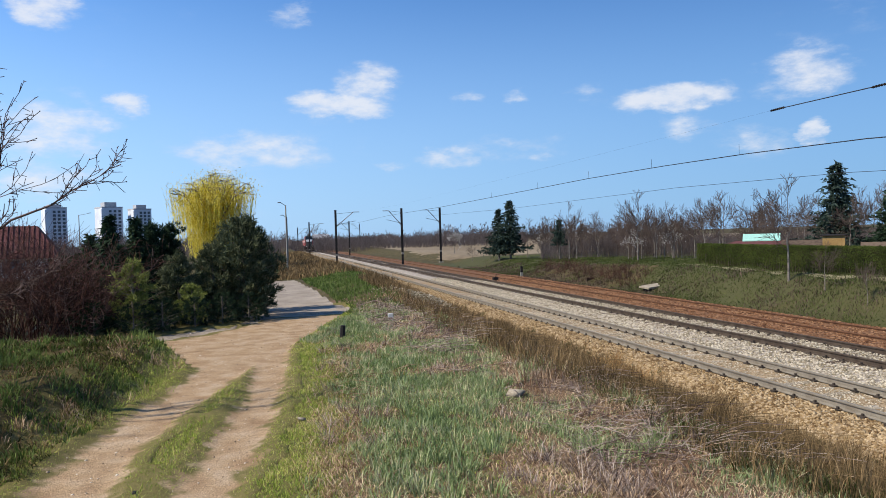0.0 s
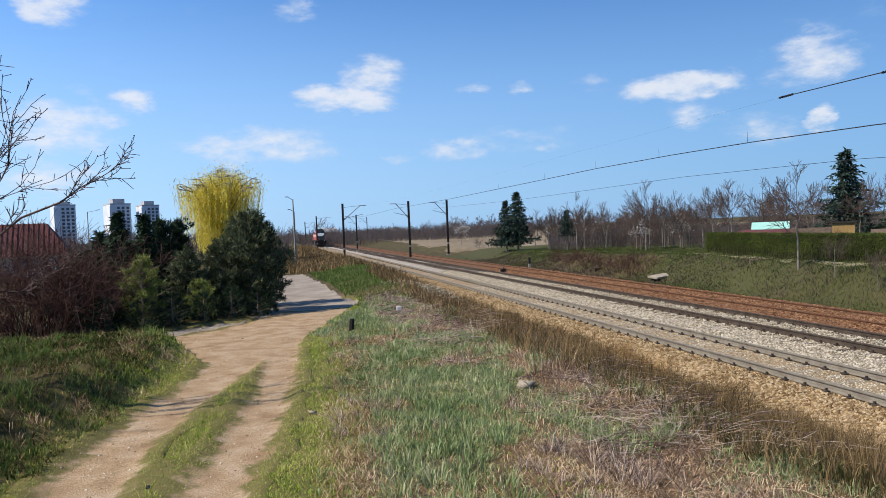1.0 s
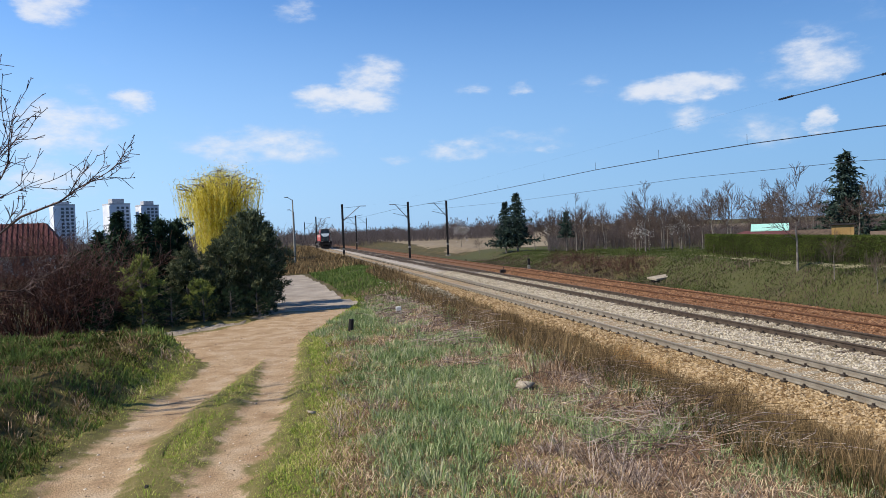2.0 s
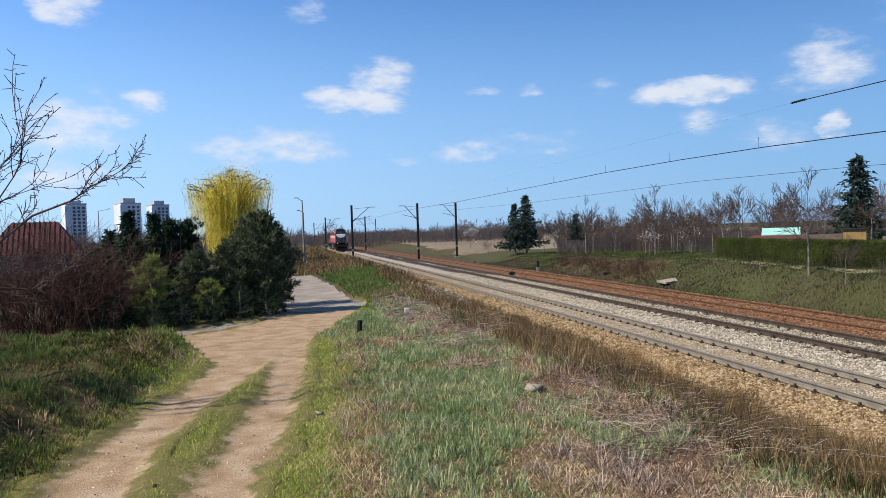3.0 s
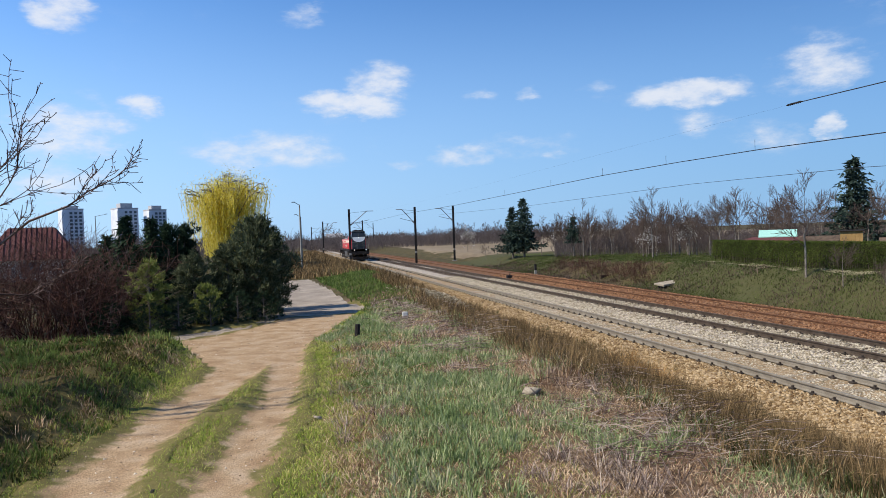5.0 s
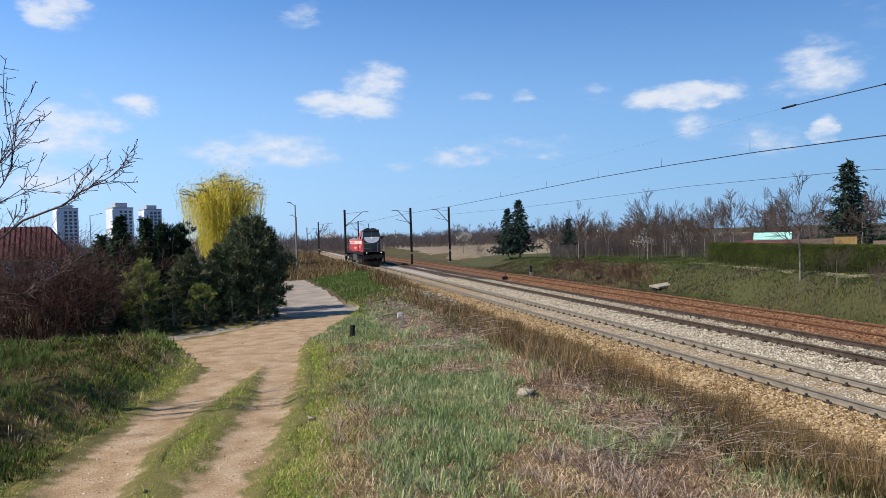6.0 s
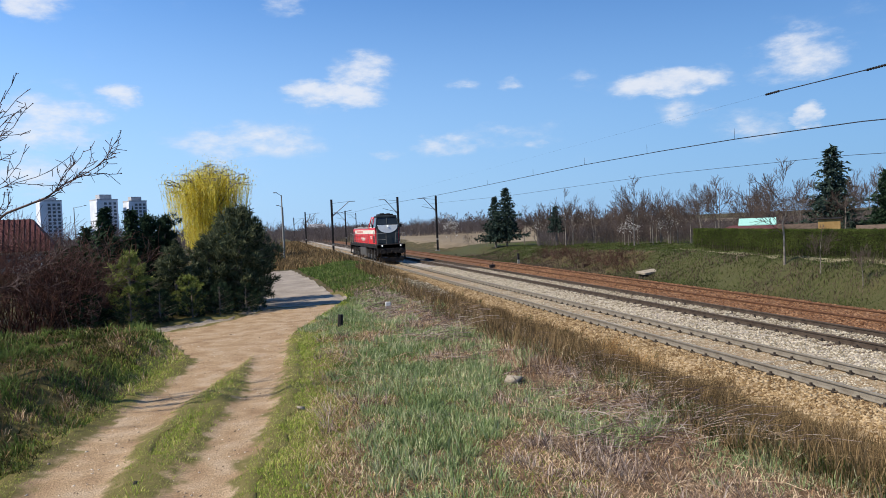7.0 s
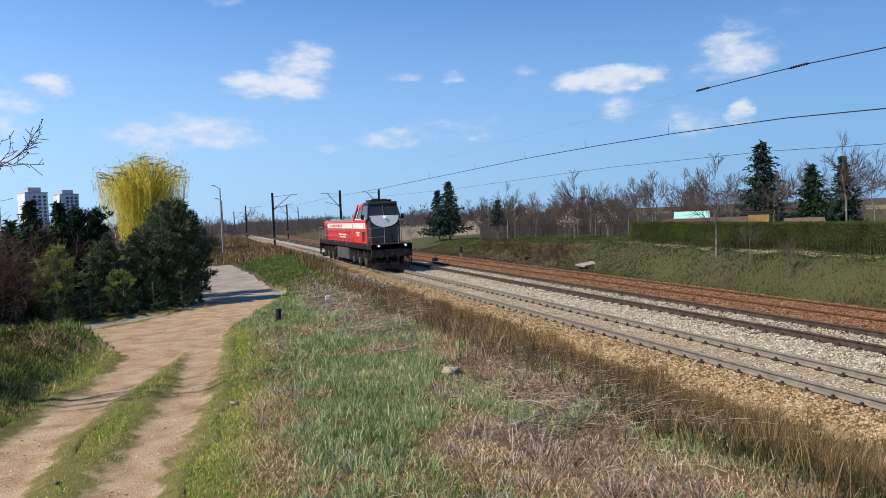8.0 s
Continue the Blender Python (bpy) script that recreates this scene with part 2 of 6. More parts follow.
M["dark_straw"] = material("brown_reeds", [(0.0562, 0.0382, 0.0175), (0.13, 0.0864, 0.0402), (0.281, 0.191, 0.0961)], 0.9, island=0.8, bump=0, translucent=0.15, ramp=(0.1, 0.9))
M["olive_grass"] = material("olive_grass", [(0.0211, 0.0287, 0.00663), (0.0376, 0.0486, 0.0111), (0.0609, 0.0689, 0.0183), (0.0944, 0.0834, 0.036)], 0.3, island=0.7, bump=0, translucent=0.45, ramp=(0.15, 0.85))
# second twig colour, greyed to hold the haze of distance
M["far_twig"] = material("hazy_twig", [(0.0576, 0.0459, 0.0444), (0.0896, 0.0735, 0.0708), (0.121, 0.103, 0.101)], 0.3, fine=5, bump=0)
M["blossom"] = material("blossom", [(0.516, 0.499, 0.447), (0.688, 0.671, 0.636)], 2, island=0.5, bump=0, translucent=0.3)
M["roof_tile"] = material("red_roof_tile", [(0.069, 0.0281, 0.0279), (0.108, 0.0439, 0.0432)], 3, fine=30, object_random=0.5)
M["plaster"] = material("pale_plaster", [(0.413, 0.396, 0.361), (0.516, 0.499, 0.464)], 0.5, fine=20)
M["tower_wall"] = material("tower_panel", [(0.486, 0.507, 0.552), (0.593, 0.617, 0.671)], 0.1, fine=1.0, fine_amount=0.08, bump=0)
M["tower_dark"] = material("tower_grey_panel", [(0.291, 0.291, 0.305), (0.397, 0.397, 0.409)], 0.1, fine=1.0, bump=0)
M["glass"] = material("dark_window", [(0.0595, 0.0714, 0.0833), (0.107, 0.119, 0.131)], 0.4, rough=0.3, bump=0, spec=0.2)
M["mint"] = material("mint_sheet", [(0.241, 0.453, 0.38), (0.307, 0.526, 0.453)], 1, rough=0.4, bump=0)
M["ochre"] = material("ochre_boards", [(0.216, 0.128, 0.0495), (0.288, 0.188, 0.0765)], 2)

M["grit"] = material("grit", [(0.13, 0.09, 0.06), (0.27, 0.2, 0.14), (0.48, 0.42, 0.34)], 3, fine=60, island=0.9, bump=0.1, ramp=(0.1, 0.9))
M["bush_pale"] = material("grey_bush_twig", [(0.0372, 0.0235, 0.0209), (0.0744, 0.0493, 0.044), (0.124, 0.0868, 0.077)], 1.2, fine=30, bump=0, island=0.6)
M["grey_straw"] = material("matted_grey_stalks", [(0.0712, 0.046, 0.0378), (0.162, 0.115, 0.0945), (0.285, 0.216, 0.18), (0.437, 0.359, 0.297)], 0.9, island=0.85, bump=0, translucent=0.1, ramp=(0.1, 0.9))
M["orange_straw"] = material("rust_coloured_tussock", [(0.15, 0.07, 0.025), (0.30, 0.17, 0.06), (0.45, 0.29, 0.13)], 0.9, island=0.8, bump=0, translucent=0.2, ramp=(0.1, 0.9))
M["far_turf"] = material("dark_bank_turf", [(0.0255, 0.0367, 0.0101), (0.0522, 0.0691, 0.019), (0.0986, 0.106, 0.0381)], 0.35, island=0.6, bump=0, translucent=0.25, ramp=(0.15, 0.85))
M["far_brush"] = material("dark_bank_brush", [(0.0412, 0.0293, 0.0221), (0.0781, 0.0551, 0.0431), (0.139, 0.101, 0.0781)], 0.6, island=0.7, bump=0, ramp=(0.1, 0.9))


def edged(mat, soil, attribute, spread=0.14):
    """Lets bare ground give way to soil in patches where a distance stored on the mesh nears zero."""
    nt = mat.node_tree
    N, L = nt.nodes.new, nt.links.new
    b = nt.nodes["Principled BSDF"]
    old = b.inputs["Base Color"].links[0].from_socket
    at = N("ShaderNodeAttribute")
    at.attribute_name = attribute
    co = N("ShaderNodeTexCoord").outputs["Object"]
    n = N("ShaderNodeTexNoise")
    n.inputs["Scale"].default_value, n.inputs["Detail"].default_value = 7, 6
    L(co, n.inputs["Vector"])
    ma = N("ShaderNodeMath")
    ma.operation, ma.inputs[1].default_value = "MULTIPLY_ADD", 0.5
    L(n.outputs["Fac"], ma.inputs[0])
    L(at.outputs["Fac"], ma.inputs[2])
    mr = N("ShaderNodeMapRange")
    mr.interpolation_type = "SMOOTHSTEP"
    mr.inputs[1].default_value, mr.inputs[2].default_value = 0.31 - spread, 0.31 + spread
    L(ma.outputs[0], mr.inputs[0])
    n2 = N("ShaderNodeTexNoise")
    n2.inputs["Scale"].default_value = 9
    L(co, n2.inputs["Vector"])
    so = N("ShaderNodeValToRGB")
    so.color_ramp.elements[0].color, so.color_ramp.elements[1].color = (*soil[0], 1), (*soil[1], 1)
    L(n2.outputs["Fac"], so.inputs[0])
    mx = N("ShaderNodeMixRGB")
    L(mr.outputs[0], mx.inputs[0])
    L(so.outputs[0], mx.inputs[1])
    L(old, mx.inputs[2])
    L(mx.outputs[0], b.inputs["Base Color"])


edged(M["dirt"], ((0.075, 0.075, 0.02), (0.17, 0.135, 0.055)), "bare", 0.09)
edged(M["ground"], ((0.06, 0.038, 0.022), (0.17, 0.112, 0.07)), "litter", 0.3)
edged(M["ground"], ((0.038, 0.038, 0.014), (0.074, 0.073, 0.030)), "sward", 0.3)
edged(M["ground"], ((0.075, 0.075, 0.02), (0.17, 0.135, 0.055)), "turf", 0.3)

# ---- making meshes ----


def mesh_of(name, verts, faces, mat):
    """A mesh from arrays: verts (n, 3) and faces, an (m, 3) or (m, 4) array or a list of faces."""
    me = bpy.data.meshes.new(name)
    if isinstance(faces, np.ndarray):
        n, k = faces.shape
        me.vertices.add(len(verts))
        me.vertices.foreach_set("co", np.asarray(verts, dtype=np.float32).ravel())
        me.loops.add(n * k)
        me.loops.foreach_set("vertex_index", faces.astype(np.int32).ravel())
        me.polygons.add(n)
        me.polygons.foreach_set("loop_start", np.arange(0, n * k, k, dtype=np.int32))
        me.update(calc_edges=True)
    else:
        me.from_pydata([tuple(v) for v in verts], [], faces)
    if mat:
        me.materials.append(mat)
    return me


def part(name, geo, mat, parent=None, label=""):
    """ONE mesh object from a bmesh or (verts, faces), under a thing or a part."""
    if isinstance(geo, bmesh.types.BMesh):
        me = bpy.data.meshes.new(name)
        geo.normal_update()
        geo.to_mesh(me)
        geo.free()
        me.materials.append(mat)
    else:
        me = mesh_of(name, geo[0], geo[1], mat)
    ob = new(name, me)
    ob.parent = parent
    if label:
        ob["label"] = label
    return ob


def smooth(ob):
    ob.data.polygons.foreach_set("use_smooth", [True] * len(ob.data.polygons))
    return ob


def thing(name, at, label, category, group="", kind="", rz=0):
    ob = new(name)
    ob.empty_display_size = 0.1
    ob.matrix_basis = pose(*at, 0, 0, rz)
    return tagged(ob, label, category, group, kind)


def box(bm, x0, x1, y0, y1, z0, z1, bevel=0.0):
    r = bmesh.ops.create_cube(bm, size=1)
    vs = r["verts"]
    for v in vs:
        v.co = ((x0 + x1) / 2 + v.co.x * (x1 - x0), (y0 + y1) / 2 + v.co.y * (y1 - y0), (z0 + z1) / 2 + v.co.z * (z1 - z0))
    if bevel:
        es = {e for v in vs for e in v.link_edges}
        bmesh.ops.bevel(bm, geom=list(es), offset=bevel, segments=2, affect="EDGES", profile=0.7)
    return bm


def boxes(*rows, bevel=0.0):
    bm = bmesh.new()
    for r in rows:
        box(bm, *r, bevel=bevel)
    return bm


def tube(bm, a, b, r0, r1=None, n=8, caps=True):
    a, b = Vector(a), Vector(b)
    r1 = r0 if r1 is None else r1
    d = b - a
    m = Matrix.Translation((a + b) / 2) @ d.to_track_quat("Z", "Y").to_matrix().to_4x4()
    bmesh.ops.create_cone(bm, cap_ends=caps, segments=n, radius1=r0, radius2=r1, depth=d.length, matrix=m)
    return bm


def tubes(*rows, n=8):
    bm = bmesh.new()
    for r in rows:
        tube(bm, *r, n=n)
    return bm


def sticks(segs, sides=3):
    """Tapered prisms for many segments (p0, p1, r0, r1), as arrays."""
    s = np.array([[*a, *b, r, q] for a, b, r, q in segs])
    p0, p1, r0, r1 = s[:, :3], s[:, 3:6], s[:, 6], s[:, 7]
    d = p1 - p0
    d /= np.linalg.norm(d, axis=1, keepdims=True) + 1e-9
    ref = np.where(np.abs(d[:, 2:3]) > 0.9, np.array([[1.0, 0, 0]]), np.array([[0, 0, 1.0]]))
    u = np.cross(d, ref)
    u /= np.linalg.norm(u, axis=1, keepdims=True) + 1e-9
    v = np.cross(d, u)
    n = len(s)
    vs = np.zeros((n, 2 * sides, 3))
    for k in range(sides):
        a = 2 * math.pi * k / sides
        off = u * math.cos(a) + v * math.sin(a)
        vs[:, k] = p0 + off * r0[:, None]
        vs[:, sides + k] = p1 + off * r1[:, None]
    base = (np.arange(n) * 2 * sides)[:, None]
    fs = [np.concatenate([base + k, base + (k + 1) % sides, base + sides + (k + 1) % sides, base + sides + k], axis=1) for k in range(sides)]
    return vs.reshape(-1, 3), np.concatenate(fs)


def blades(pos, height, width, lean, seed, droop=0.5, heading=None):
    """Bent grass blades, two quads and a tip each: three levels, as arrays."""
    rng = np.random.default_rng(seed)
    n = len(pos)
    a = rng.uniform(0, 2 * math.pi, n) if heading is None else heading
    dirn = np.stack([np.cos(a), np.sin(a), np.zeros(n)], 1)
    b = rng.uniform(0, 2 * math.pi, n)
    side = np.stack([np.cos(b), np.sin(b), np.zeros(n)], 1)
    h, w, l = height[:, None], width[:, None] / 2, lean[:, None]
    up = np.array([[0, 0, 1.0]])
    mid = pos + up * h * 0.55 * np.sqrt(np.clip(1 - l ** 2 * 0.5, 0.05, 1)) + dirn * h * l * 0.35
    tip = pos + up * h * np.sqrt(np.clip(1 - l ** 2, 0.02, 1)) * (1 - droop * l * 0.4) + dirn * h * l
    vs = np.stack([pos - side * w, pos + side * w, mid - side * w * 0.8, mid + side * w * 0.8, tip], 1)
    k = (np.arange(n) * 5)[:, None]
    fs = np.concatenate([k + [[0, 1, 3]], k + [[0, 3, 2]], k + [[2, 3, 4]]])
    return vs.reshape(-1, 3), fs


def stones(pos, size, seed):
    """Angular stones of eight faces."""
    rng = np.random.default_rng(seed)
    n = len(pos)
    octa = np.array([[1, 0, 0], [-1, 0, 0], [0, 1, 0], [0, -1, 0], [0, 0, 1], [0, 0, -1.0]])
    q = rng.normal(size=(n, 3, 3))
    q, _ = np.linalg.qr(q)
    v = octa[None] * rng.uniform(0.55, 1.25, (n, 6, 1)) * size[:, None, None] + rng.normal(scale=0.18, size=(n, 6, 3)) * size[:, None, None]
    v = np.einsum("nij,nkj->nki", q, v) * np.array([1, 1, 0.8]) + pos[:, None]
    f = np.array([[0, 2, 4], [2, 1, 4], [1, 3, 4], [3, 0, 4], [2, 0, 5], [1, 2, 5], [3, 1, 5], [0, 3, 5]])
    return v.reshape(-1, 3), ((np.arange(n) * 6)[:, None, None] + f[None]).reshape(-1, 3)


def fbm(x, y, scale, seed=0.0):
    """Cheap smooth value noise in arrays, about -1 to 1."""
    x, y = np.asarray(x) * scale + seed * 17.3, np.asarray(y) * scale + seed * 9.1
    out, amp = 0, 0.55
    for k in range(4):
        xi, yi = np.floor(x), np.floor(y)
        fx, fy = x - xi, y - yi
        fx, fy = fx * fx * (3 - 2 * fx), fy * fy * (3 - 2 * fy)

        def hsh(i, j):
            v = np.sin(i * 127.1 + j * 311.7 + k * 74.7) * 43758.5453
            return (v - np.floor(v)) * 2 - 1
        a = hsh(xi, yi) * (1 - fx) + hsh(xi + 1, yi) * fx
        b = hsh(xi, yi + 1) * (1 - fx) + hsh(xi + 1, yi + 1) * fx
        out = out + amp * (a * (1 - fy) + b * fy)
        x, y, amp = x * 2.03, y * 2.03, amp * 0.5
    return out


# ---- the lie of the land ----
RAIL = -1.22
TRACKS = {"near": (11.33, RAIL), "middle": (15.25, RAIL), "siding": (18.9, RAIL - 0.105)}


def sstep(a, b, t):
    t = np.clip((t - a) / (b - a), 0, 1)
    return t * t * (3 - 2 * t)


def rut_centres(y):
    left = np.interp(y, [0, 6.6, 7.8, 9.5, 11.4, 13.0, 15], [-1.95, -1.8, -1.78, -1.55, -1.1, -0.85, -0.6])
    right = np.interp(y, [0, 6.5, 7.7, 9.0, 10.7, 12.7, 15], [-0.85, -0.65, -0.46, -0.3, -0.15, -0.05, 0.0])
    return left, right


def dirt(x, y):
    """Positive on the bare ground of the track and the lane, in metres from its edge."""
    l, r = rut_centres(y)
    wl = np.interp(y, [0, 7, 10, 13, 15], [0.36, 0.40, 0.37, 0.5, 0.8])
    wr = np.interp(y, [0, 7, 10, 13, 15], [0.33, 0.33, 0.31, 0.3, 0.4])
    d = np.maximum(wl - np.abs(x - l), wr - np.abs(x - r))
    d = np.where(y > 15.5, -1.0, d)
    # the junction, and the lane from the side that turns to run beside the railway
    near = np.interp(x, [-20, -3.2, -2.1, -1.45, -0.5, 0.2, 0.4, 2.4], [16.6, 17.1, 16.0, 13.4, 13.0, 14.2, 15.4, 22.5])
    far = np.interp(x, [-20, -3.3, -2.4, -0.9, -0.1, 0.25], [17.0, 17.7, 18.7, 19.6, 20.9, 24.0])
    junction = np.where((x > -20) & (x < 2.4), np.minimum(y - near, np.where(x < 0.25, far - y, 24.5 - y)), -1)
    a = np.interp(y, [19, 24, 31, 39, 60, 110], [-1.0, -0.3, -0.3, -0.2, -1.5, -6])
    b = np.interp(y, [20, 23, 31, 38.5, 60, 110], [1.6, 2.1, 1.95, 1.5, 0.3, -3.8])
    lane = np.where((y > 20) & (y < 46), np.minimum(np.minimum(x - a, b - x), 40.5 + 0.5 * x - y), -1)
    return np.maximum(d, np.maximum(junction, lane))


def height(x, y):
    x, y = np.asarray(x, dtype=float), np.asarray(y, dtype=float)
    z = 0.05 * fbm(x, y, 0.35, 1) + 0.02 * fbm(x, y, 1.6, 2)
    bare = sstep(-0.15, 0.15, dirt(x, y))
    z = z * (1 - 0.75 * bare) - 0.06 * bare
    # verge bank under the bushes beside the track
    z = z + 0.40 * sstep(0.15, 1.1, -dirt(x, y)) * sstep(-1.2, -1.9, x) * sstep(4, 8, y) * (1 - sstep(14.5, 16.8, y)) * (1 + 0.4 * fbm(x, y, 1.3, 17) + 0.25 * fbm(x, y, 3.5, 18))
    # grassy bank beside the lane
    z = z + 0.28 * np.exp(-((x - 4.2) / 1.3) ** 2) * sstep(23, 27, y) * (1 - sstep(50, 70, y))
    rim = 4.3 + 0.35 * fbm(x * 0, y, 0.25, 5) + 0.9 * sstep(24, 40, y)
    fall = np.clip((x - rim) / (8.6 - rim), 0, 1)
    z = z * (1 - fall) + fall * -1.62 + 0.04 * fbm(x, y, 1.2, 3) * fall - 0.10 * np.exp(-((x - 7.9) / 0.5) ** 2)
    # formation, then the bank on the other side
    crest = np.interp(y, [0, 45, 78, 130], [-0.22, -0.22, -0.72, -0.85])
    foot = np.interp(y, [0, 25, 45, 75, 100], [20.6, 20.8, 22.2, 22.5, 24])
    rise = sstep(0, 1, (x - foot) / np.interp(y, [0, 40, 70], [3.0, 3.4, 5.0]))
    right = -1.62 * (1 - rise) + rise * (crest + 0.07 * fbm(x, y, 0.3, 7))
    right = right + np.minimum(rise * 4, 1) * (0.16 * fbm(x, y, 0.7, 9) + 0.05 * fbm(x, y, 2.2, 10)) * (1 - sstep(60, 100, y))
    z = np.where(x > 12, right, z)
    # the land lies level far away
    far = sstep(150, 500, np.hypot(x, y))
    return z * (1 - far) + far * np.where(x > 12, -0.85, np.where(x > 8, -1.3, -0.2))


def axis(fine0, fine1, step, far, grow=1.16):
    c = list(np.arange(fine0, fine1, step))
    s, v = step, c[-1]
    while v < far:
        s *= grow
        v += s
        c.append(v)
    s, v, lo = step, c[0], []
    while v > -far:
        s *= grow
        v -= s
        lo.append(v)
    return np.array(lo[::-1] + c)


def grid(xs, ys):
    X, Y = np.meshgrid(xs, ys)
    n, m = len(ys), len(xs)
    idx = np.arange(n * m).reshape(n, m)
    f = np.stack([idx[:-1, :-1], idx[:-1, 1:], idx[1:, 1:], idx[1:, :-1]], -1).reshape(-1, 4)
    return X.ravel(), Y.ravel(), f


gx, gy, gf = grid(axis(-7, 27, 0.17, 3500, 1.14), axis(3, 48, 0.22, 3500, 1.11))
ground = tagged(part("ground", (np.stack([gx, gy, height(gx, gy)], 1), gf), M["ground"]),
                "uneven soil with thin spring grass and dead stalks", "ground", kind="structure")
smooth(ground)


def mark(ob, name, field):
    """Stores field(x, y) on the points of a sheet."""
    co = np.zeros(3 * len(ob.data.vertices), dtype=np.float32)
    ob.data.vertices.foreach_get("co", co)
    val = field(co[0::3].astype(float), co[1::3].astype(float)).astype(np.float32)
    ob.data.attributes.new(name, "FLOAT", "POINT").data.foreach_set("value", val)


def raw_earth(x, y):
    """Where the opposite bank is bare brown earth."""
    return sstep(42, 46, y) * (1 - sstep(60, 66, y)) * (1 - sstep(25.0, 26.2, x)) * np.clip(0.9 + 0.9 * fbm(x, y, 0.6, 52), 0, 1)


# dead litter under the meadow, short turf along the wheel ruts
mark(ground, "litter", lambda x, y: np.clip(np.maximum(np.maximum(0.3 - x, x - 4.6), np.maximum(2 - y, y - 26)), -0.6, 1) + 0.5 * fbm(x, y, 0.5, 19))
mark(ground, "sward", lambda x, y: np.where((x > 20.7) & (y < 100) & (y > -20) & (x < 70), -0.25 + 0.5 * fbm(x, y, 0.5, 60) + 0.9 * raw_earth(x, y), 1.0))
mark(ground, "turf", lambda x, y: np.where((x > -2.8) & (x < 3.0) & (y < 25), np.clip(-dirt(x, y) - 0.75, -1, 1), 1.0))


def ragged(name, mat, field, xs, ys, lift, label, category):
    """A sheet over the ground where field(x, y) is above zero, its rim drawn in to the line where it is zero."""
    X, Y, f = grid(xs, ys)
    val = field(X, Y)
    f = f[(val[f] > 0).sum(1) >= 2]
    used = np.unique(f)
    remap = np.zeros(len(X), dtype=int)
    remap[used] = np.arange(len(used))
    x, y, f = X[used], Y[used], remap[f]
    outside = val[used] <= 0
    for _ in range(2):
        e = 0.01
        v = field(x, y)
        gx_, gy_ = (field(x + e, y) - v) / e, (field(x, y + e) - v) / e
        g2 = np.maximum(gx_ ** 2 + gy_ ** 2, 0.05)
        x = np.where(outside, x - np.clip(v * gx_ / g2, -0.05, 0.05), x)
        y = np.where(outside, y - np.clip(v * gy_ / g2, -0.05, 0.05), y)
    z = height(x, y) + np.where(outside, -1.5 * lift, lift)
    return smooth(tagged(part(name, (np.stack([x, y, z], 1), f), mat), label, category, kind="structure"))


def least(*a):
    out = a[0]
    for b in a[1:]:
        out = np.minimum(out, b)
    return out


def track_field(x, y):
    return least(dirt(x, y) + 0.16 * fbm(x, y, 2.2, 4), 21.5 + 0.5 * fbm(x, y, 1.0, 8) - y, np.interp(x, [-4, -2.6, -1.2, 0.2], [16.6, 17.5, 18.5, 21.5]) + 0.5 * fbm(x, y, 1.3, 18) - y, x + 4 + 0.3 * fbm(x, y, 1, 2))


dirt_track = ragged("dirt_track", M["dirt"], lambda x, y: track_field(x, y) + 0.22, np.arange(-4.5, 2.9, 0.06), np.concatenate([np.arange(-12, 1.0, 0.5), np.arange(1.0, 23, 0.07)]), 0.014,
                    "two sandy wheel ruts that meet a bare junction", "track")
mark(dirt_track, "bare", track_field)
ragged("road", M["asphalt"], lambda x, y: least(dirt(x, y) + 0.06 * fbm(x, y, 2.2, 6), np.maximum(y - 20.6 + 0.9 * fbm(x, y, 0.9, 16), np.minimum(-0.5 - x + 0.9 * fbm(x, y, 0.8, 15), y - 16.4))),
       np.concatenate([np.arange(-20, -4, 0.4), np.arange(-4, 2.6, 0.1)]), np.arange(16, 48, 0.12), 0.009,
       "narrow worn grey asphalt lane", "road")

# ---- railway: beds, stones, tracks ----


def bed(name, mat, x0, x1, z, slope0, slope1, label):
    ys = np.concatenate([np.arange(-25, 4, 2.0), np.arange(4, 60, 0.25), np.arange(60, 700, 5.0)])
    prof = [(x0 - slope0, z - 0.42), (x0 - slope0 * 0.5, z - 0.2), (x0, z)]
    k = max(2, int((x1 - x0) / 0.3))
    prof += [(x0 + (x1 - x0) * (i + 1) / k, z) for i in range(k)]
    if slope1:
        prof += [(x1 + slope1, z - 0.3)]
    P = np.array(prof)
    n, m = len(ys), len(P)
    X = np.repeat(P[None, :, 0], n, 0) + 0
    Z = np.repeat(P[None, :, 1], n, 0)
    Y = np.repeat(ys[:, None], m, 1)
    Z = Z + 0.02 * fbm(X, Y, 2.5, 3)
    X[:, 0] += 0.15 * fbm(X[:, 0], Y[:, 0], 0.8, 4)
    idx = np.arange(n * m).reshape(n, m)
    f = np.stack([idx[:-1, :-1], idx[:-1, 1:], idx[1:, 1:], idx[1:, :-1]], -1).reshape(-1, 4)
    return smooth(tagged(part(name, (np.stack([X, Y, Z], -1).reshape(-1, 3), f), mat), label, "ballast bed", kind="structure"))


TOP = RAIL - 0.185
bed("ballast_bed_1", M["tan_ballast"], 9.75, 12.75, TOP, 0.9, 0, "tan crushed stone bed with sandy fill")
bed("ballast_bed_2", M["white_ballast"], 12.752, 16.75, TOP, 0.002, 0, "pale crushed stone bed")
bed("ballast_bed_3", M["red_ballast"], 16.752, 20.4, TOP - 0.012, 0.002, 0.7, "rust-stained stone bed of a siding")


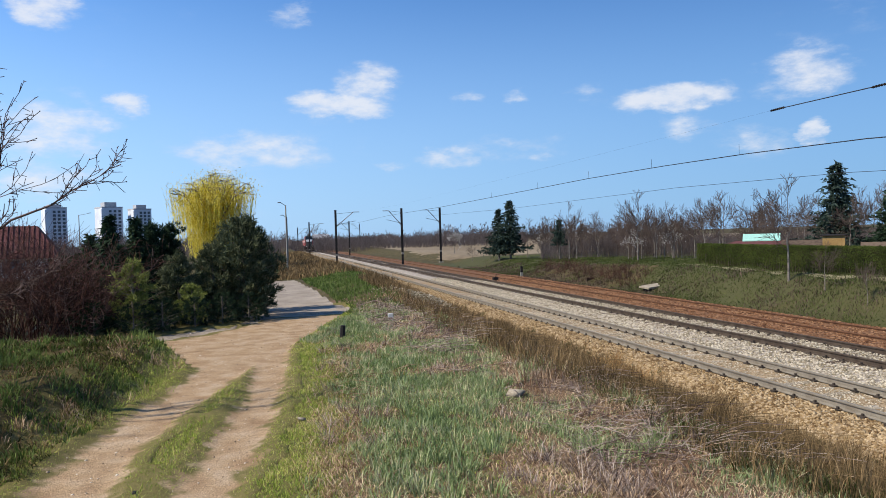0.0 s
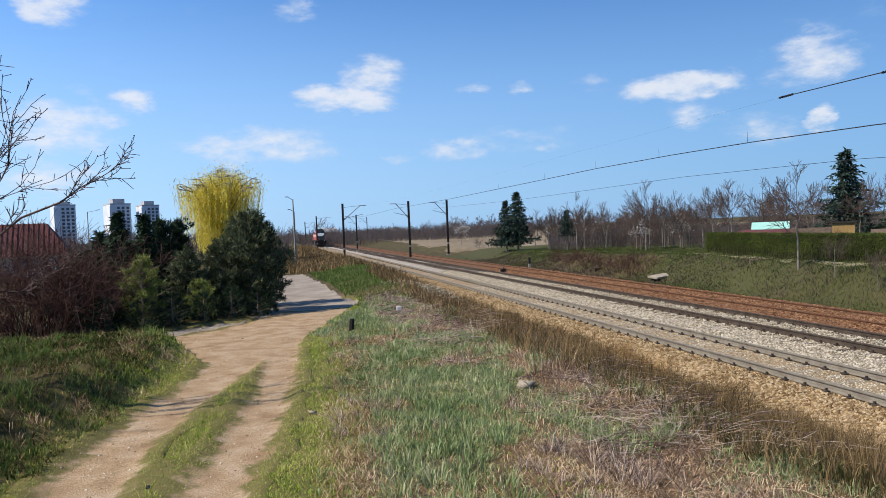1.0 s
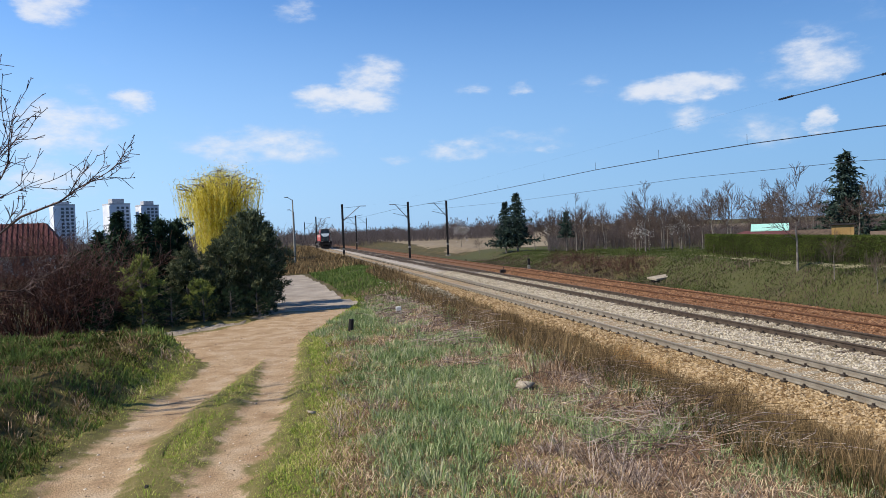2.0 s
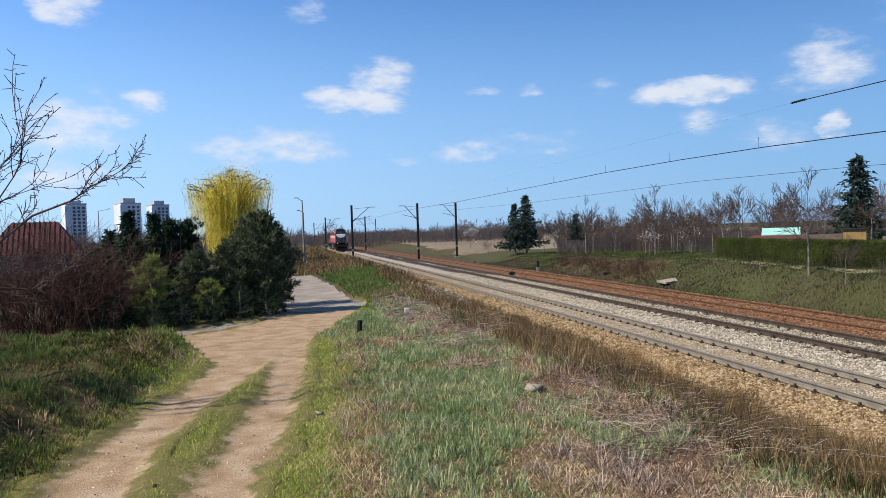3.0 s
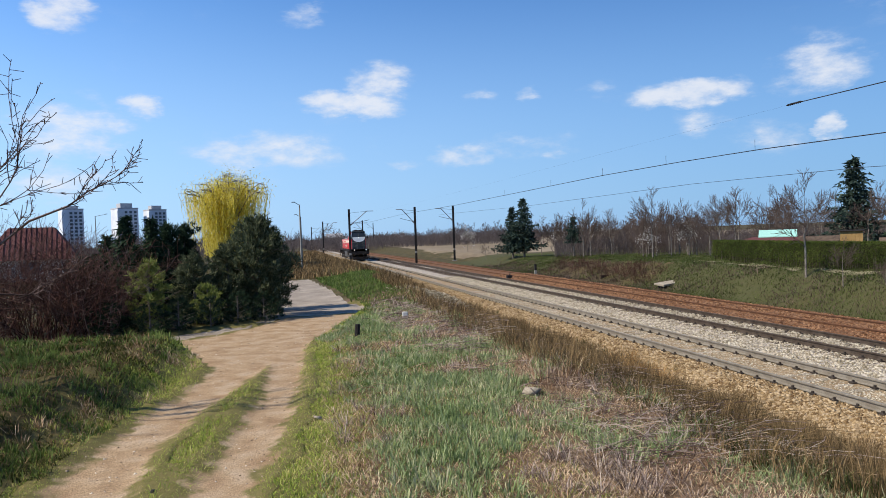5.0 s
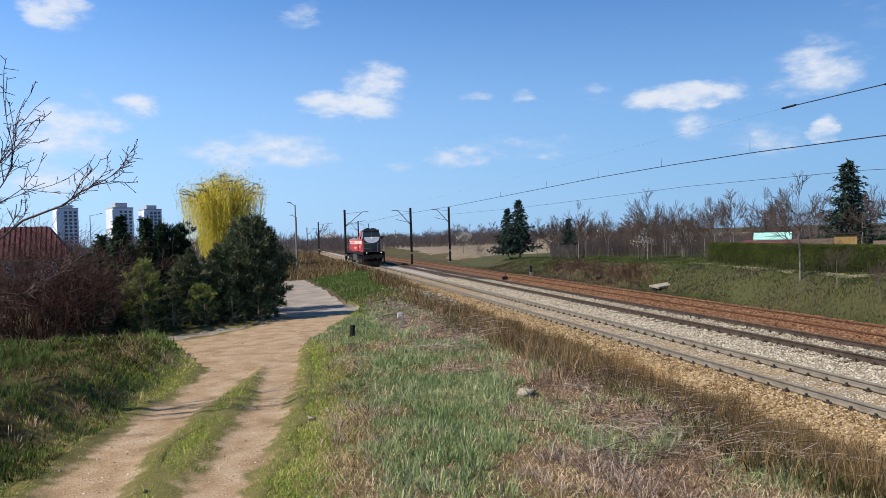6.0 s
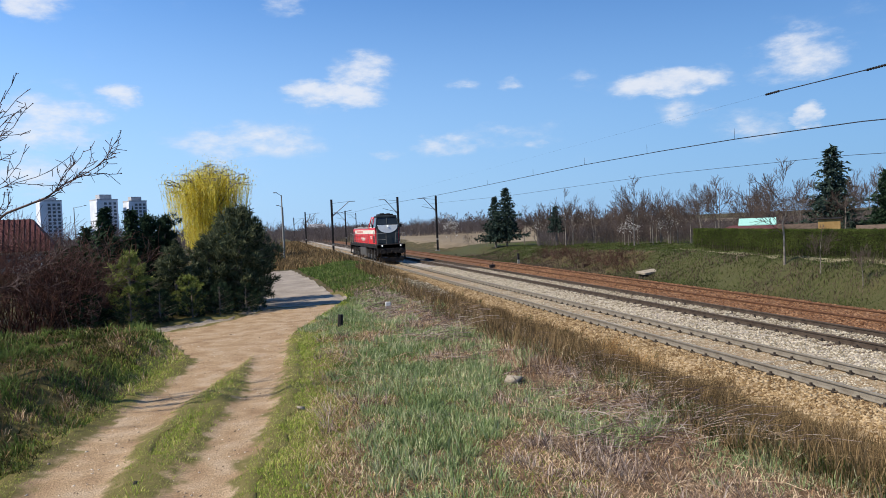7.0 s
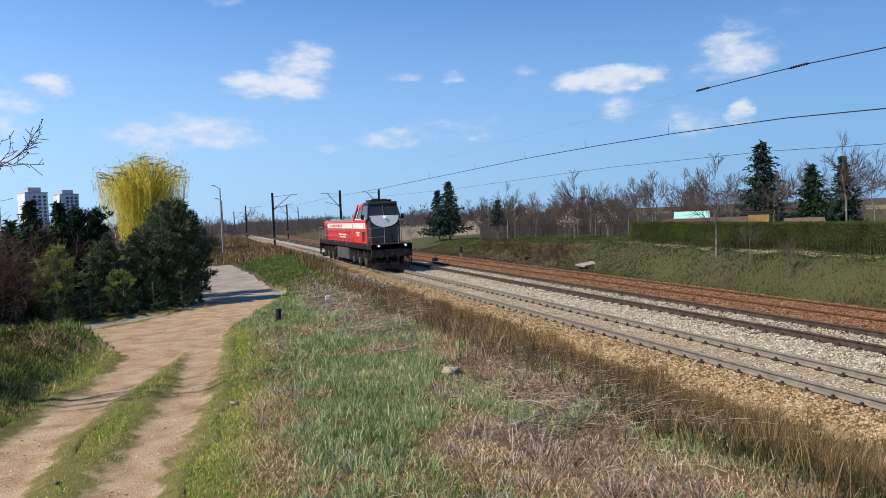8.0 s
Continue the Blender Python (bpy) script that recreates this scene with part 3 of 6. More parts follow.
def scatter_stones(name, mat, x0, x1, dens, y0, y1, zf, size, seed, label):
    rng = np.random.default_rng(seed)
    n = int(dens * (x1 - x0) * (y1 - y0))
    t = rng.uniform(0, 1, n)
    y = y0 + (y1 - y0) * t ** 1.5
    x = rng.uniform(x0, x1, n)
    p = np.stack([x, y, zf(x, y)], 1)
    v, f = stones(p, rng.uniform(0.6, 1.25, n) * size * (1 + (y - y0) / (y1 - y0) * 0.5), seed)
    return tagged(part(name, (v, f), mat), label, "ballast", kind="stuff")


def shoulder(x, y):
    return np.where(x < 9.75, TOP - 0.42 * (9.75 - x) / 0.9, TOP) + 0.0


scatter_stones("shoulder_stones", M["tan_stone"], 8.55, 10.5, 300, 8, 60, shoulder, 0.044, 11, "tan crushed stones on the shoulder of the railway")
scatter_stones("spilled_shoulder_stones", M["tan_stone"], 8.2, 9.4, 60, 7, 40, lambda x, y: height(x, y) + 0.015, 0.040, 16, "tan stones strewn at the foot of the shoulder")
scatter_stones("crib_stones", M["grey_stone"], 10.7, 12.0, 210, 9, 42, lambda x, y: TOP - 0.002 + 0 * x, 0.026, 12, "small tan stones between the rails")
scatter_stones("pale_stones", M["grey_stone"], 12.15, 14.45, 165, 10, 60, lambda x, y: TOP + 0 * x, 0.042, 13, "pale crushed stones between the tracks")
scatter_stones("pale_crib_stones", M["grey_stone"], 14.6, 15.95, 150, 11, 55, lambda x, y: TOP + 0.03 + 0 * x, 0.034, 14, "pale crushed stones heaped between the rails")
scatter_stones("rusty_stones", M["red_stone"], 16.1, 20.8, 120, 13, 60, lambda x, y: TOP - 0.02 - 0.3 * np.clip((x - 20.4) / 0.7, 0, 1), 0.046, 15, "rusty crushed stones on the siding")


def rail_profile(h=0.16):
    return [(-0.068, 0), (0.068, 0), (0.068, 0.012), (0.012, 0.03), (0.009, h - 0.045), (0.035, h - 0.035), (0.036, h - 0.006), (0.028, h),
            (-0.028, h), (-0.036, h - 0.006), (-0.035, h - 0.035), (-0.009, h - 0.045), (-0.012, 0.03), (-0.068, 0.012)]


def railway_track(name, x, z, rail_mat, sleeper_mat, sink, label, y_end=640, first=5.2):
    t = thing(name, (x, 0, z), label, "railway track", "railway tracks")
    prof = rail_profile()
    n = len(prof)
    ys = [-25, 60, 160, y_end]
    for s in (-0.7525, 0.7525):
        v = [(s + a, y, b - 0.16) for y in ys for a, b in prof]
        f = [(k * n + i, k * n + (i + 1) % n, (k + 1) * n + (i + 1) % n, (k + 1) * n + i) for k in range(len(ys) - 1) for i in range(n)]
        part("rail", (v, f), rail_mat, t)
    bm = bmesh.new()
    box(bm, -1.3, 1.3, -0.12, 0.12, -0.34, -0.172 - sink, bevel=0.02)
    one = part("sleeper", bm, sleeper_mat, t)
    one.location.y = first
    count = 1
    y = first + 0.6
    while count < 150:
        c = one.copy()
        scene.collection.objects.link(c)
        c.location = (random.uniform(-0.03, 0.03), y + random.uniform(-0.02, 0.02), random.uniform(-0.008, 0.004))
        c.rotation_euler.z = random.uniform(-0.008, 0.008)
        y += 0.6
        count += 1
    rows = []
    while y < 330:
        rows.append((-1.3, 1.3, y - 0.12, y + 0.12, -0.34, -0.176 - sink))
        y += 0.6
    V, F = [], []
    for r in rows:
        k = len(V)
        V += [(r[i], r[2 + j], r[4 + l]) for l in (0, 1) for j in (0, 1) for i in (0, 1)]
        F += [[k + q for q in f] for f in ((4, 5, 7, 6), (0, 1, 5, 4), (2, 6, 7, 3), (0, 4, 6, 2), (1, 3, 7, 5))]
    tagged(part("far_sleepers", (V, F), sleeper_mat, t), kind="stuff")
    # fastenings: a plate, clips and bolts at each side of each rail
    V, F = [], []
    if sink > 0.05:
        return t
    for k in range(170):
        y = first + 0.6 * k
        for s in (-0.7525, 0.7525):
            for q in (-1, 1):
                for hw, hl, z0, z1, off in ((0.055, 0.075, -0.172, -0.145, 0.105), (0.02, 0.022, -0.145, -0.10, 0.10)):
                    i = len(V)
                    cx = s + q * off
                    V += [(cx + a * hw, y + b * hl, z) for z in (z0, z1) for b in (-1, 1) for a in (-1, 1)]
                    F += [[i + j for j in f] for f in ((4, 5, 7, 6), (0, 1, 5, 4), (2, 6, 7, 3), (0, 4, 6, 2), (1, 3, 7, 5))]
    tagged(part("rail_fastenings", (V, F), M["clip"], t), kind="stuff")
    return t


railway_track("railway_track", *TRACKS["near"], M["rail_grey"], M["sleeper"], 0.012, "straight track of dusty grey rails on weathered sleepers")
railway_track("railway_track", *TRACKS["middle"], M["rail_dark"], M["sleeper_dark"], 0.0, "straight track of dark brown rails in pale stones")
railway_track("railway_track", *TRACKS["siding"], M["rail_rust"], M["sleeper_dark"], 0.09, "rusty disused siding in red-brown stones", y_end=180)

# ---- catenary ----


def mast(x, y, top, arm, side, label):
    """A slim steel mast with a raked bracket; side: -1 reaches towards the lower x."""
    z0 = float(height(x, y)) - 0.05
    t = thing("catenary_mast", (x, y, z0), label, "catenary mast", "catenary masts")
    h = top - z0
    bm = bmesh.new()
    for s in (-1, 1):
        box(bm, -0.13, 0.13, s * 0.11 - 0.012, s * 0.11 + 0.012, 0, h)
    box(bm, -0.012, 0.012, -0.098, 0.098, 0, h)
    part("post", bm, M["steel_dark"], t)
    part("footing", boxes((-0.3, 0.3, -0.3, 0.3, -0.4, 0.18), bevel=0.03), M["concrete"], t)
    part("band", boxes((-0.134, 0.134, -0.126, 0.126, 1.6, 1.85)), M["concrete"], t, "pale painted band")
    a, b, c = (side * 0.12, 0, h - 2.1), (side * arm, 0, h - 0.3), (side * (arm + 0.8), 0, h - 0.3)
    part("bracket", tubes((a, b, 0.05), (b, c, 0.045)), M["steel_grey"], t)
    part("tie_rod", tubes(((side * 0.1, 0, h - 0.5), (side * arm, 0, h - 0.32), 0.018)), M["steel_dark"], t)
    part("registration_arm", tubes(((side * 0.12, 0, h - 1.95), (side * (arm + 0.3), 0, h - 1.45), 0.025)), M["steel_dark"], t)
    part("insulator", tubes((Vector(a), Vector(a).lerp(Vector(b), 0.16), 0.085)), M["steel_grey"], t)
    return t


mast(8.5, 95.5, 5.95, 2.3, 1, "dark steel railway mast with a raked bracket arm")
mast(17.1, 95.0, 6.0, 1.7, -1, "dark steel railway mast with a raked bracket arm")
mast(24.1, 102.7, 6.3, 1.8, -1, "dark steel railway mast beside the field")
mast(8.5, 160.0, 6.0, 2.3, 1, "distant dark steel railway mast")
mast(17.1, 160.0, 6.0, 1.7, -1, "distant dark steel railway mast")
mast(8.5, 225.0, 6.0, 2.3, 1, "distant dark steel railway mast")
mast(31.8, 262, 7.5, 2.3, -1, "distant dark steel railway mast beside the field")


def wire(name, pts, r, label, droppers=(), drop=0.8):
    t = thing(name, pts[0], label, "overhead wire", "overhead wires")
    o = Vector(pts[0])
    segs = []
    for a, b in zip(pts, pts[1:]):
        a, b = Vector(a), Vector(b)
        for i in range(6):
            segs.append((a.lerp(b, i / 6) - o, a.lerp(b, (i + 1) / 6) - o, r, r))
    part("cable", sticks(segs, 5), M["wire"], t)
    for p in droppers:
        p = Vector(p) - o
        part("dropper", sticks([(p, p + Vector((0, 0, drop)), 0.007, 0.007)], 4), M["wire"], t)
    return t


# wire heights along the track are fitted to the camera's view
wire("overhead_wire", [(15.25, 160, 5.2), (15.25, 128, 4.95), (15.25, 95, 5.05), (15.25, 64, 4.80), (15.25, 45, 4.77), (15.25, 33, 4.76), (15.25, 26, 4.67), (15.25, 21, 4.56), (15.25, 16, 4.38), (15.25, 13, 4.18), (15.25, 3, 3.9)],
     0.015, "dark overhead wire with droppers, its sag fitted to the camera's view", [(15.25, y, z) for y, z in ((21.3, 4.57), (27, 4.69), (33, 4.76), (40, 4.77), (49, 4.77))], 0.35)
wire("overhead_wire", [(22, 102, 5.1), (22, 65, 4.55), (22, 49, 4.5), (22, 36.4, 4.46), (22, 24, 4.18), (22, 19, 3.92), (22, 5, 3.6)], 0.010, "thin overhead wire above the siding")
wire("overhead_wire", [(11.33, 14.4, 4.82), (11.33, 11.3, 4.76), (11.33, 9.6, 4.68), (11.33, 2, 4.5)], 0.011, "dark overhead wire that ends in a rod insulator")
wire("overhead_wire", [(11.33, 160, 5.6), (11.33, 95.5, 5.55), (11.33, 60, 5.0), (11.33, 14.4, 4.82)], 0.0012, "thin overhead wire above the near track")
rod = thing("rod_insulator", (11.33, 14.4, 4.82), "dark ribbed rod insulator in the overhead wire", "insulator", "rod insulators")
bm = bmesh.new()
tube(bm, (0, -0.25, 0), (0, 0.25, 0), 0.014)
for k in range(7):
    tube(bm, (0, -0.2 + k * 0.065, 0), (0, -0.18 + k * 0.065, 0), 0.026)
part("rod", bm, M["steel_dark"], rod)
copy_thing(rod, pose(11.33, 11.5, 4.765))


def street_lamp(x, y, h, reach, label):
    t = thing("street_lamp", (x, y, float(height(x, y)) - 0.05), label, "street lamp", "street lamps")
    part("pole", tubes(((0, 0, 0), (0, 0, h), 0.065, 0.04)), M["concrete"], t)
    part("arm", tubes(((0, 0, h - 0.05), (reach, 0, h + 0.18), 0.022, 0.02)), M["steel_grey"], t)
    part("lamp_head", boxes((reach - 0.2, reach + 0.05, -0.06, 0.06, h + 0.15, h + 0.21), bevel=0.02), M["steel_grey"], t)
    return t


street_lamp(1.22, 52.9, 4.75, -0.35, "concrete street lamp with a short arm")
street_lamp(1.6, 66.5, 4.3, -0.35, "concrete street lamp with a short arm")
street_lamp(-19.7, 85, 5.6, 1.2, "grey street lamp behind the garden trees")

# ---- plants ----


def grow(rng, p, d, length, r, depth, segs, spread, up, kids, tips=None):
    """A limb in three bends, with side limbs; segs gathers (p0, p1, r0, r1)."""
    n = 3
    for i in range(n):
        q = p + d * (length / n)
        r1 = r * (0.82 if depth else 0.6)
        segs.append((tuple(p), tuple(q), r, r1))
        if depth and (i > 0 or rng.random() < 0.5):
            for _ in range(kids if i == n - 1 else max(1, kids - 1)):
                a = rng.normal(size=3)
                nd = d + spread * a / np.linalg.norm(a) + np.array([0, 0, up])
                nd /= np.linalg.norm(nd)
                grow(rng, q, nd, length * rng.uniform(0.5, 0.8), r1 * rng.uniform(0.45, 0.7), depth - 1, segs, spread, up, kids, tips)
        p, r = q, r1
        a = rng.normal(size=3) * 0.16
        d = d + a + np.array([0, 0, up * 0.3])
        d /= np.linalg.norm(d)
    if tips is not None and not depth:
        tips.append(tuple(p))


def bare_tree(seed, h, depth=4, spread=0.75, up=0.22, kids=2, trunk=0.3, r=None, lean=(0, 0), limbs=5, floor=0.006):
    """Arrays for trunk and twigs of a leafless tree, foot at the origin."""
    rng = np.random.default_rng(seed)
    r = r or h * 0.0105
    d = np.array([lean[0], lean[1], 1.0])
    d /= np.linalg.norm(d)
    top = d * h * trunk
    wood = [((0, 0, -0.1), tuple(top * 0.5), r * 1.25, r), (tuple(top * 0.5), tuple(top), r, r * 0.85)]
    # leader and limbs
    segs, tips = [], []
    p = top
    steps = limbs
    for k in range(steps):
        for _ in range(2):
            a = rng.uniform(0, 2 * math.pi)
            nd = np.array([math.cos(a), math.sin(a), rng.uniform(0.35, 0.9)])
            nd /= np.linalg.norm(nd)
            grow(rng, p, nd, h * 0.30 * rng.uniform(0.6, 1.1) * (1 - 0.45 * k / steps), r * 0.45 * (1 - 0.5 * k / steps), depth - 2, segs, spread, up, kids, tips)
        q = p + (d + rng.normal(size=3) * 0.16) * h * (1 - trunk) * 0.62 / steps
        wood.append((tuple(p), tuple(q), r * 0.85 * (1 - 0.7 * k / steps), r * 0.85 * (1 - 0.7 * (k + 1) / steps)))
        p = q
    grow(rng, p, d, h * 0.16, r * 0.25, depth - 2, segs, spread * 0.7, up, kids, tips)
    segs = [(a, b, max(x, floor), max(y, floor * 0.7)) for a, b, x, y in segs]
    return sticks(wood, 6), sticks(segs, 3), tips


def leaf_tris(pos, size, seed, flat=0.0):
    rng = np.random.default_rng(seed)
    n = len(pos)
    a = rng.normal(size=(n, 3))
    a /= np.linalg.norm(a, axis=1, keepdims=True)
    b = rng.normal(size=(n, 3))
    b -= a * (a * b).sum(1, keepdims=True)
    b /= np.linalg.norm(b, axis=1, keepdims=True)
    s = (rng.uniform(0.6, 1.3, n) * size)[:, None]
    v = np.stack([pos - b * s * 0.35, pos + b * s * 0.35, pos + a * s], 1)
    return v.reshape(-1, 3), np.arange(3 * n).reshape(-1, 3)


BARE = []


def bare_prototypes():
    for k, (seed, h, spread, up, trunk) in enumerate(((3, 5.0, 0.8, 0.2, 0.28), (8, 5.0, 0.7, 0.3, 0.34), (15, 5.0, 0.95, 0.12, 0.24), (21, 5.0, 0.6, 0.4, 0.3))):
        w, s, tips = bare_tree(seed, h, 4, spread, up, 3, trunk, limbs=5, floor=0.0098)
        BARE.append((mesh_of("trunk", w[0], w[1], M["bark"]), mesh_of("crown", s[0], s[1], M["twig"]), tips))


bare_prototypes()
FAR = []
for seed, spread, up, trunk in ((41, 0.8, 0.2, 0.15), (42, 0.7, 0.3, 0.2), (43, 0.95, 0.15, 0.12), (44, 0.65, 0.35, 0.2)):
    w, s, tips = bare_tree(seed, 5.0, 4, spread, up, 2, trunk, limbs=4, floor=0.03)
    FAR.append((mesh_of("trunk", w[0], w[1], M["far_twig"]), mesh_of("crown", s[0], s[1], M["far_twig"]), tips))


def plant_bare(k, x, y, scale, rz, label, blossom=0, tall=1.0, kinds=BARE):
    z = float(height(x, y))
    t = thing("bare_tree", (x, y, z), label, "tree", "bare trees", rz=rz)
    t.scale = (scale, scale, scale * tall)
    a, b = new("trunk", kinds[k][0]), new("crown", kinds[k][1])
    a.parent = b.parent = t
    if blossom:
        tips = np.array(kinds[k][2])
        rng = np.random.default_rng(blossom)
        pick = tips[rng.integers(0, len(tips), 500)] + rng.normal(scale=0.09, size=(500, 3))
        part("blossom", leaf_tris(pick, 0.13, blossom), M["blossom"], t, "white spring blossom")
    return t


def spruce(x, y, h, w, mat, seed, label, name="spruce", dens=1.0, droop=0.25, base=0.06, power=0.95):
    """Trunk, whorls of boughs, and needle sprays along each bough."""
    rng = np.random.default_rng(seed)
    z = float(height(x, y))
    t = thing(name, (x, y, z), label, "conifer", "conifers")
    part("trunk", sticks([((0, 0, -0.1), (0, 0, h * 0.5), h * 0.02, h * 0.012), ((0, 0, h * 0.5), (0, 0, h * 0.98), h * 0.012, 0.008)], 6), M["bark"], t)
    P, D, S = [], [], []
    levels = int(20 * dens)
    for i in range(levels):
        f = (i + 0.5) / levels
        zz = h * (base + (0.99 - base) * f)
        reach = w * 1.5 * (1 - f) ** power * rng.uniform(0.6, 1.2) + 0.05
        for a in np.linspace(0, 2 * math.pi, int(7 + 5 * (1 - f)), endpoint=False) + rng.uniform(0, 3):
            rr = reach * rng.uniform(0.45, 1.2)
            out = np.array([math.cos(a), math.sin(a), 0])
            m = max(4, int(rr / (h * 0.021)))
            for s in np.linspace(0.12, 1, m):
                c = np.array([0, 0, zz]) + out * rr * s + np.array([0, 0, -droop * rr * s + 0.22 * rr * s * s])
                for _ in range(3):
                    P.append(c + rng.normal(scale=0.012 * h, size=3))
                    dd = out * 0.8 + rng.normal(scale=0.55, size=3) + np.array([0, 0, -0.25])
                    D.append(dd / np.linalg.norm(dd))
                    S.append(h * 0.042 * rng.uniform(0.7, 1.3))
    P, D, S = np.array(P), np.array(D), np.array(S)[:, None]
    side = np.cross(D, rng.normal(size=D.shape))
    side /= np.linalg.norm(side, axis=1, keepdims=True)
    v = np.stack([P - side * S * 0.28, P + side * S * 0.28, P + D * S * 1.25], 1).reshape(-1, 3)
    part("foliage", (v, np.arange(len(v)).reshape(-1, 3)), mat, t)
    return t


def pine(x, y, h, w, mat, seed, label, clumps=420, name="pine", flat=0.0):
    """A bushy pine: boughs that end in lobes of long-needled clumps, with gaps between them."""
    rng = np.random.default_rng(seed)
    t = thing(name, (x, y, float(height(x, y))), label, "conifer", "conifers")
    segs = [((0, 0, -0.1), (0, 0, h * 0.5), h * 0.028, h * 0.02), ((0, 0, h * 0.5), (0, 0, h * 0.93), h * 0.02, 0.012)]
    V = []
    lobes = max(14, clumps // 9)
    for i in range(lobes):
        f = ((i + rng.uniform(0, 1)) / lobes) ** 0.9
        a = i * 2.4 + rng.uniform(-0.5, 0.5)
        rad = w * math.sin(math.pi * min(0.97, 0.16 + f * 0.83)) ** 0.7 * rng.uniform(0.62, 1.12)
        top = h * (0.03 + 0.93 * f)
        tip = np.array([math.cos(a) * rad, math.sin(a) * rad, top])
        root = np.array([0, 0, max(0.05, top - 0.35 * rad)])
        segs.append((tuple(root), tuple(tip), 0.0065 * h, 0.0025 * h))
        for c in range(9):
            s = rng.uniform(0.45, 1.05)
            o = rng.normal(size=3) * np.array([0.11, 0.11, 0.085]) * h / 2.8
            p = root + (tip - root) * s + o + np.array([0, 0, 0.04 * h * s])
            n = 30
            out = np.array([math.cos(a) * 0.5, math.sin(a) * 0.5, 0.75])
            d = rng.normal(size=(n, 3)) * 0.55 + out
            d /= np.linalg.norm(d, axis=1, keepdims=True)
            b = p + rng.normal(scale=0.045, size=(n, 3)) * h / 2.8
            q = np.cross(d, rng.normal(size=(n, 3)))
            q /= np.linalg.norm(q, axis=1, keepdims=True)
            L = (rng.uniform(0.10, 0.19, n) * h / 2.8)[:, None]
            V.append(np.stack([b - q * L * 0.11, b + q * L * 0.11, b + d * L], 1))
    V = np.concatenate(V).reshape(-1, 3)
    part("trunk", sticks(segs, 4), M["bark"], t)
    part("crown", (V, np.arange(len(V)).reshape(-1, 3)), mat, t)
    return t


def willow(x, y, h, w, seed):
    """Rising limbs under a dome, and hanging shoots set with small leaves."""
    rng = np.random.default_rng(seed)
    t = thing("weeping_willow", (x, y, float(height(x, y))), "weeping willow in fresh yellow shoots behind dark conifers", "tree")
    segs = [((0, 0, -0.1), (0.1, 0, h * 0.36), h * 0.035, h * 0.026)]
    V, shoots = [], []

    def leaves(base, d, width, length):
        q = np.cross(d, rng.normal(size=d.shape))
        q /= np.linalg.norm(q, axis=1, keepdims=True)
        V.append(np.stack([base - q * width * 0.8, base + q * width * 0.8, base + d * length], 1))

    for k in range(34):
        a = k * 2.4 + rng.uniform(-0.3, 0.3)
        f = math.sqrt((k + 0.5) / 34)
        reach = w * f * rng.uniform(0.85, 1.08)
        peak = h * (1.0 - 0.13 * f ** 2.2) * (1 - 0.10 * f * max(0.0, -math.cos(a))) * rng.uniform(0.88, 1.0)
        p = np.array([0.1, 0, h * rng.uniform(0.26, 0.4)])
        last, rr = p, h * 0.011
        for s in np.linspace(0.2, 1, 6):
            q = np.array([math.cos(a) * reach * s, math.sin(a) * reach * s, p[2] + (peak - p[2]) * math.sin(min(1.0, s * 1.05) * math.pi / 2)]) + rng.normal(scale=0.1, size=3)
            segs.append((tuple(last), tuple(q), rr * (1 - 0.7 * s) + 0.01, rr * (1 - 0.75 * s) + 0.006))
            if s > 0.5:
                for _ in range(8):
                    b = rng.uniform(0, 2 * math.pi)
                    e = q + np.array([math.cos(b), math.sin(b), rng.uniform(-0.2, 0.3)]) * rng.uniform(0.1, 0.8)
                    shoots.append((q, e))
                # fresh shoots that still stand up
                n = 20
                o = rng.normal(scale=0.34, size=(n, 3)) + np.array([0, 0, 0.12])
                leaves(q + o, rng.normal(scale=0.5, size=(n, 3)) + np.array([0, 0, -0.3]), 0.03, 0.2)
            last = q
    for q, e in shoots:
        segs.append((tuple(q), tuple(e), 0.010, 0.005))
        L = min(rng.uniform(0.18, 0.55) * h * (1.5 if math.hypot(e[0], e[1]) < w * 0.55 else 1), e[2] - h * 0.14)
        if L < 0.3:
            continue
        n = int(L / 0.11)
        ts = (np.arange(n) + rng.uniform(0, 1, n)) / n
        sway = rng.normal(scale=0.14, size=2)
        inward = 1 - 0.16 * ts
        base = np.stack([e[0] * inward + sway[0] * ts ** 2, e[1] * inward + sway[1] * ts ** 2, e[2] - L * ts], 1)
        leaves(base, np.stack([rng.normal(scale=0.35, size=n), rng.normal(scale=0.35, size=n), -np.ones(n)], 1), 0.028, 0.2)
    V = np.concatenate(V).reshape(-1, 3)
    part("trunk", sticks(segs, 4), M["bark"], t)
    part("crown", (V, np.arange(len(V)).reshape(-1, 3)), M["willow"], t, "hanging yellow-green shoots")


# conifers beside the lane
pine(-0.75, 21.5, 2.75, 1.0, M["pine"], 1, "dense grey-green pine at the edge of the lane", 620)
pine(-1.55, 21.2, 2.0, 0.62, M["pine"], 2, "dense grey-green pine in a row beside the lane", 520)
pine(-2.4, 20.7, 1.8, 0.6, M["pine"], 3, "dense grey-green pine in a row beside the lane", 480)
pine(-0.55, 23.6, 2.5, 0.8, M["pine"], 9, "dense grey-green pine at the edge of the lane", 420)
pine(-3.3, 19.2, 1.72, 0.55, M["young_pine"], 4, "young yellow-green pine before darker spruces", 300, "young_pine")
pine(-2.0, 20.0, 1.05, 0.5, M["young_pine"], 5, "low yellowish shrub among the pines", 280, "young_pine")
spruce(-4.3, 21.8, 3.0, 0.6, M["spruce"], 6, "dark green spruce in a dense row")
spruce(-3.75, 22.6, 2.95, 0.55, M["spruce"], 7, "dark green spruce in a dense row")
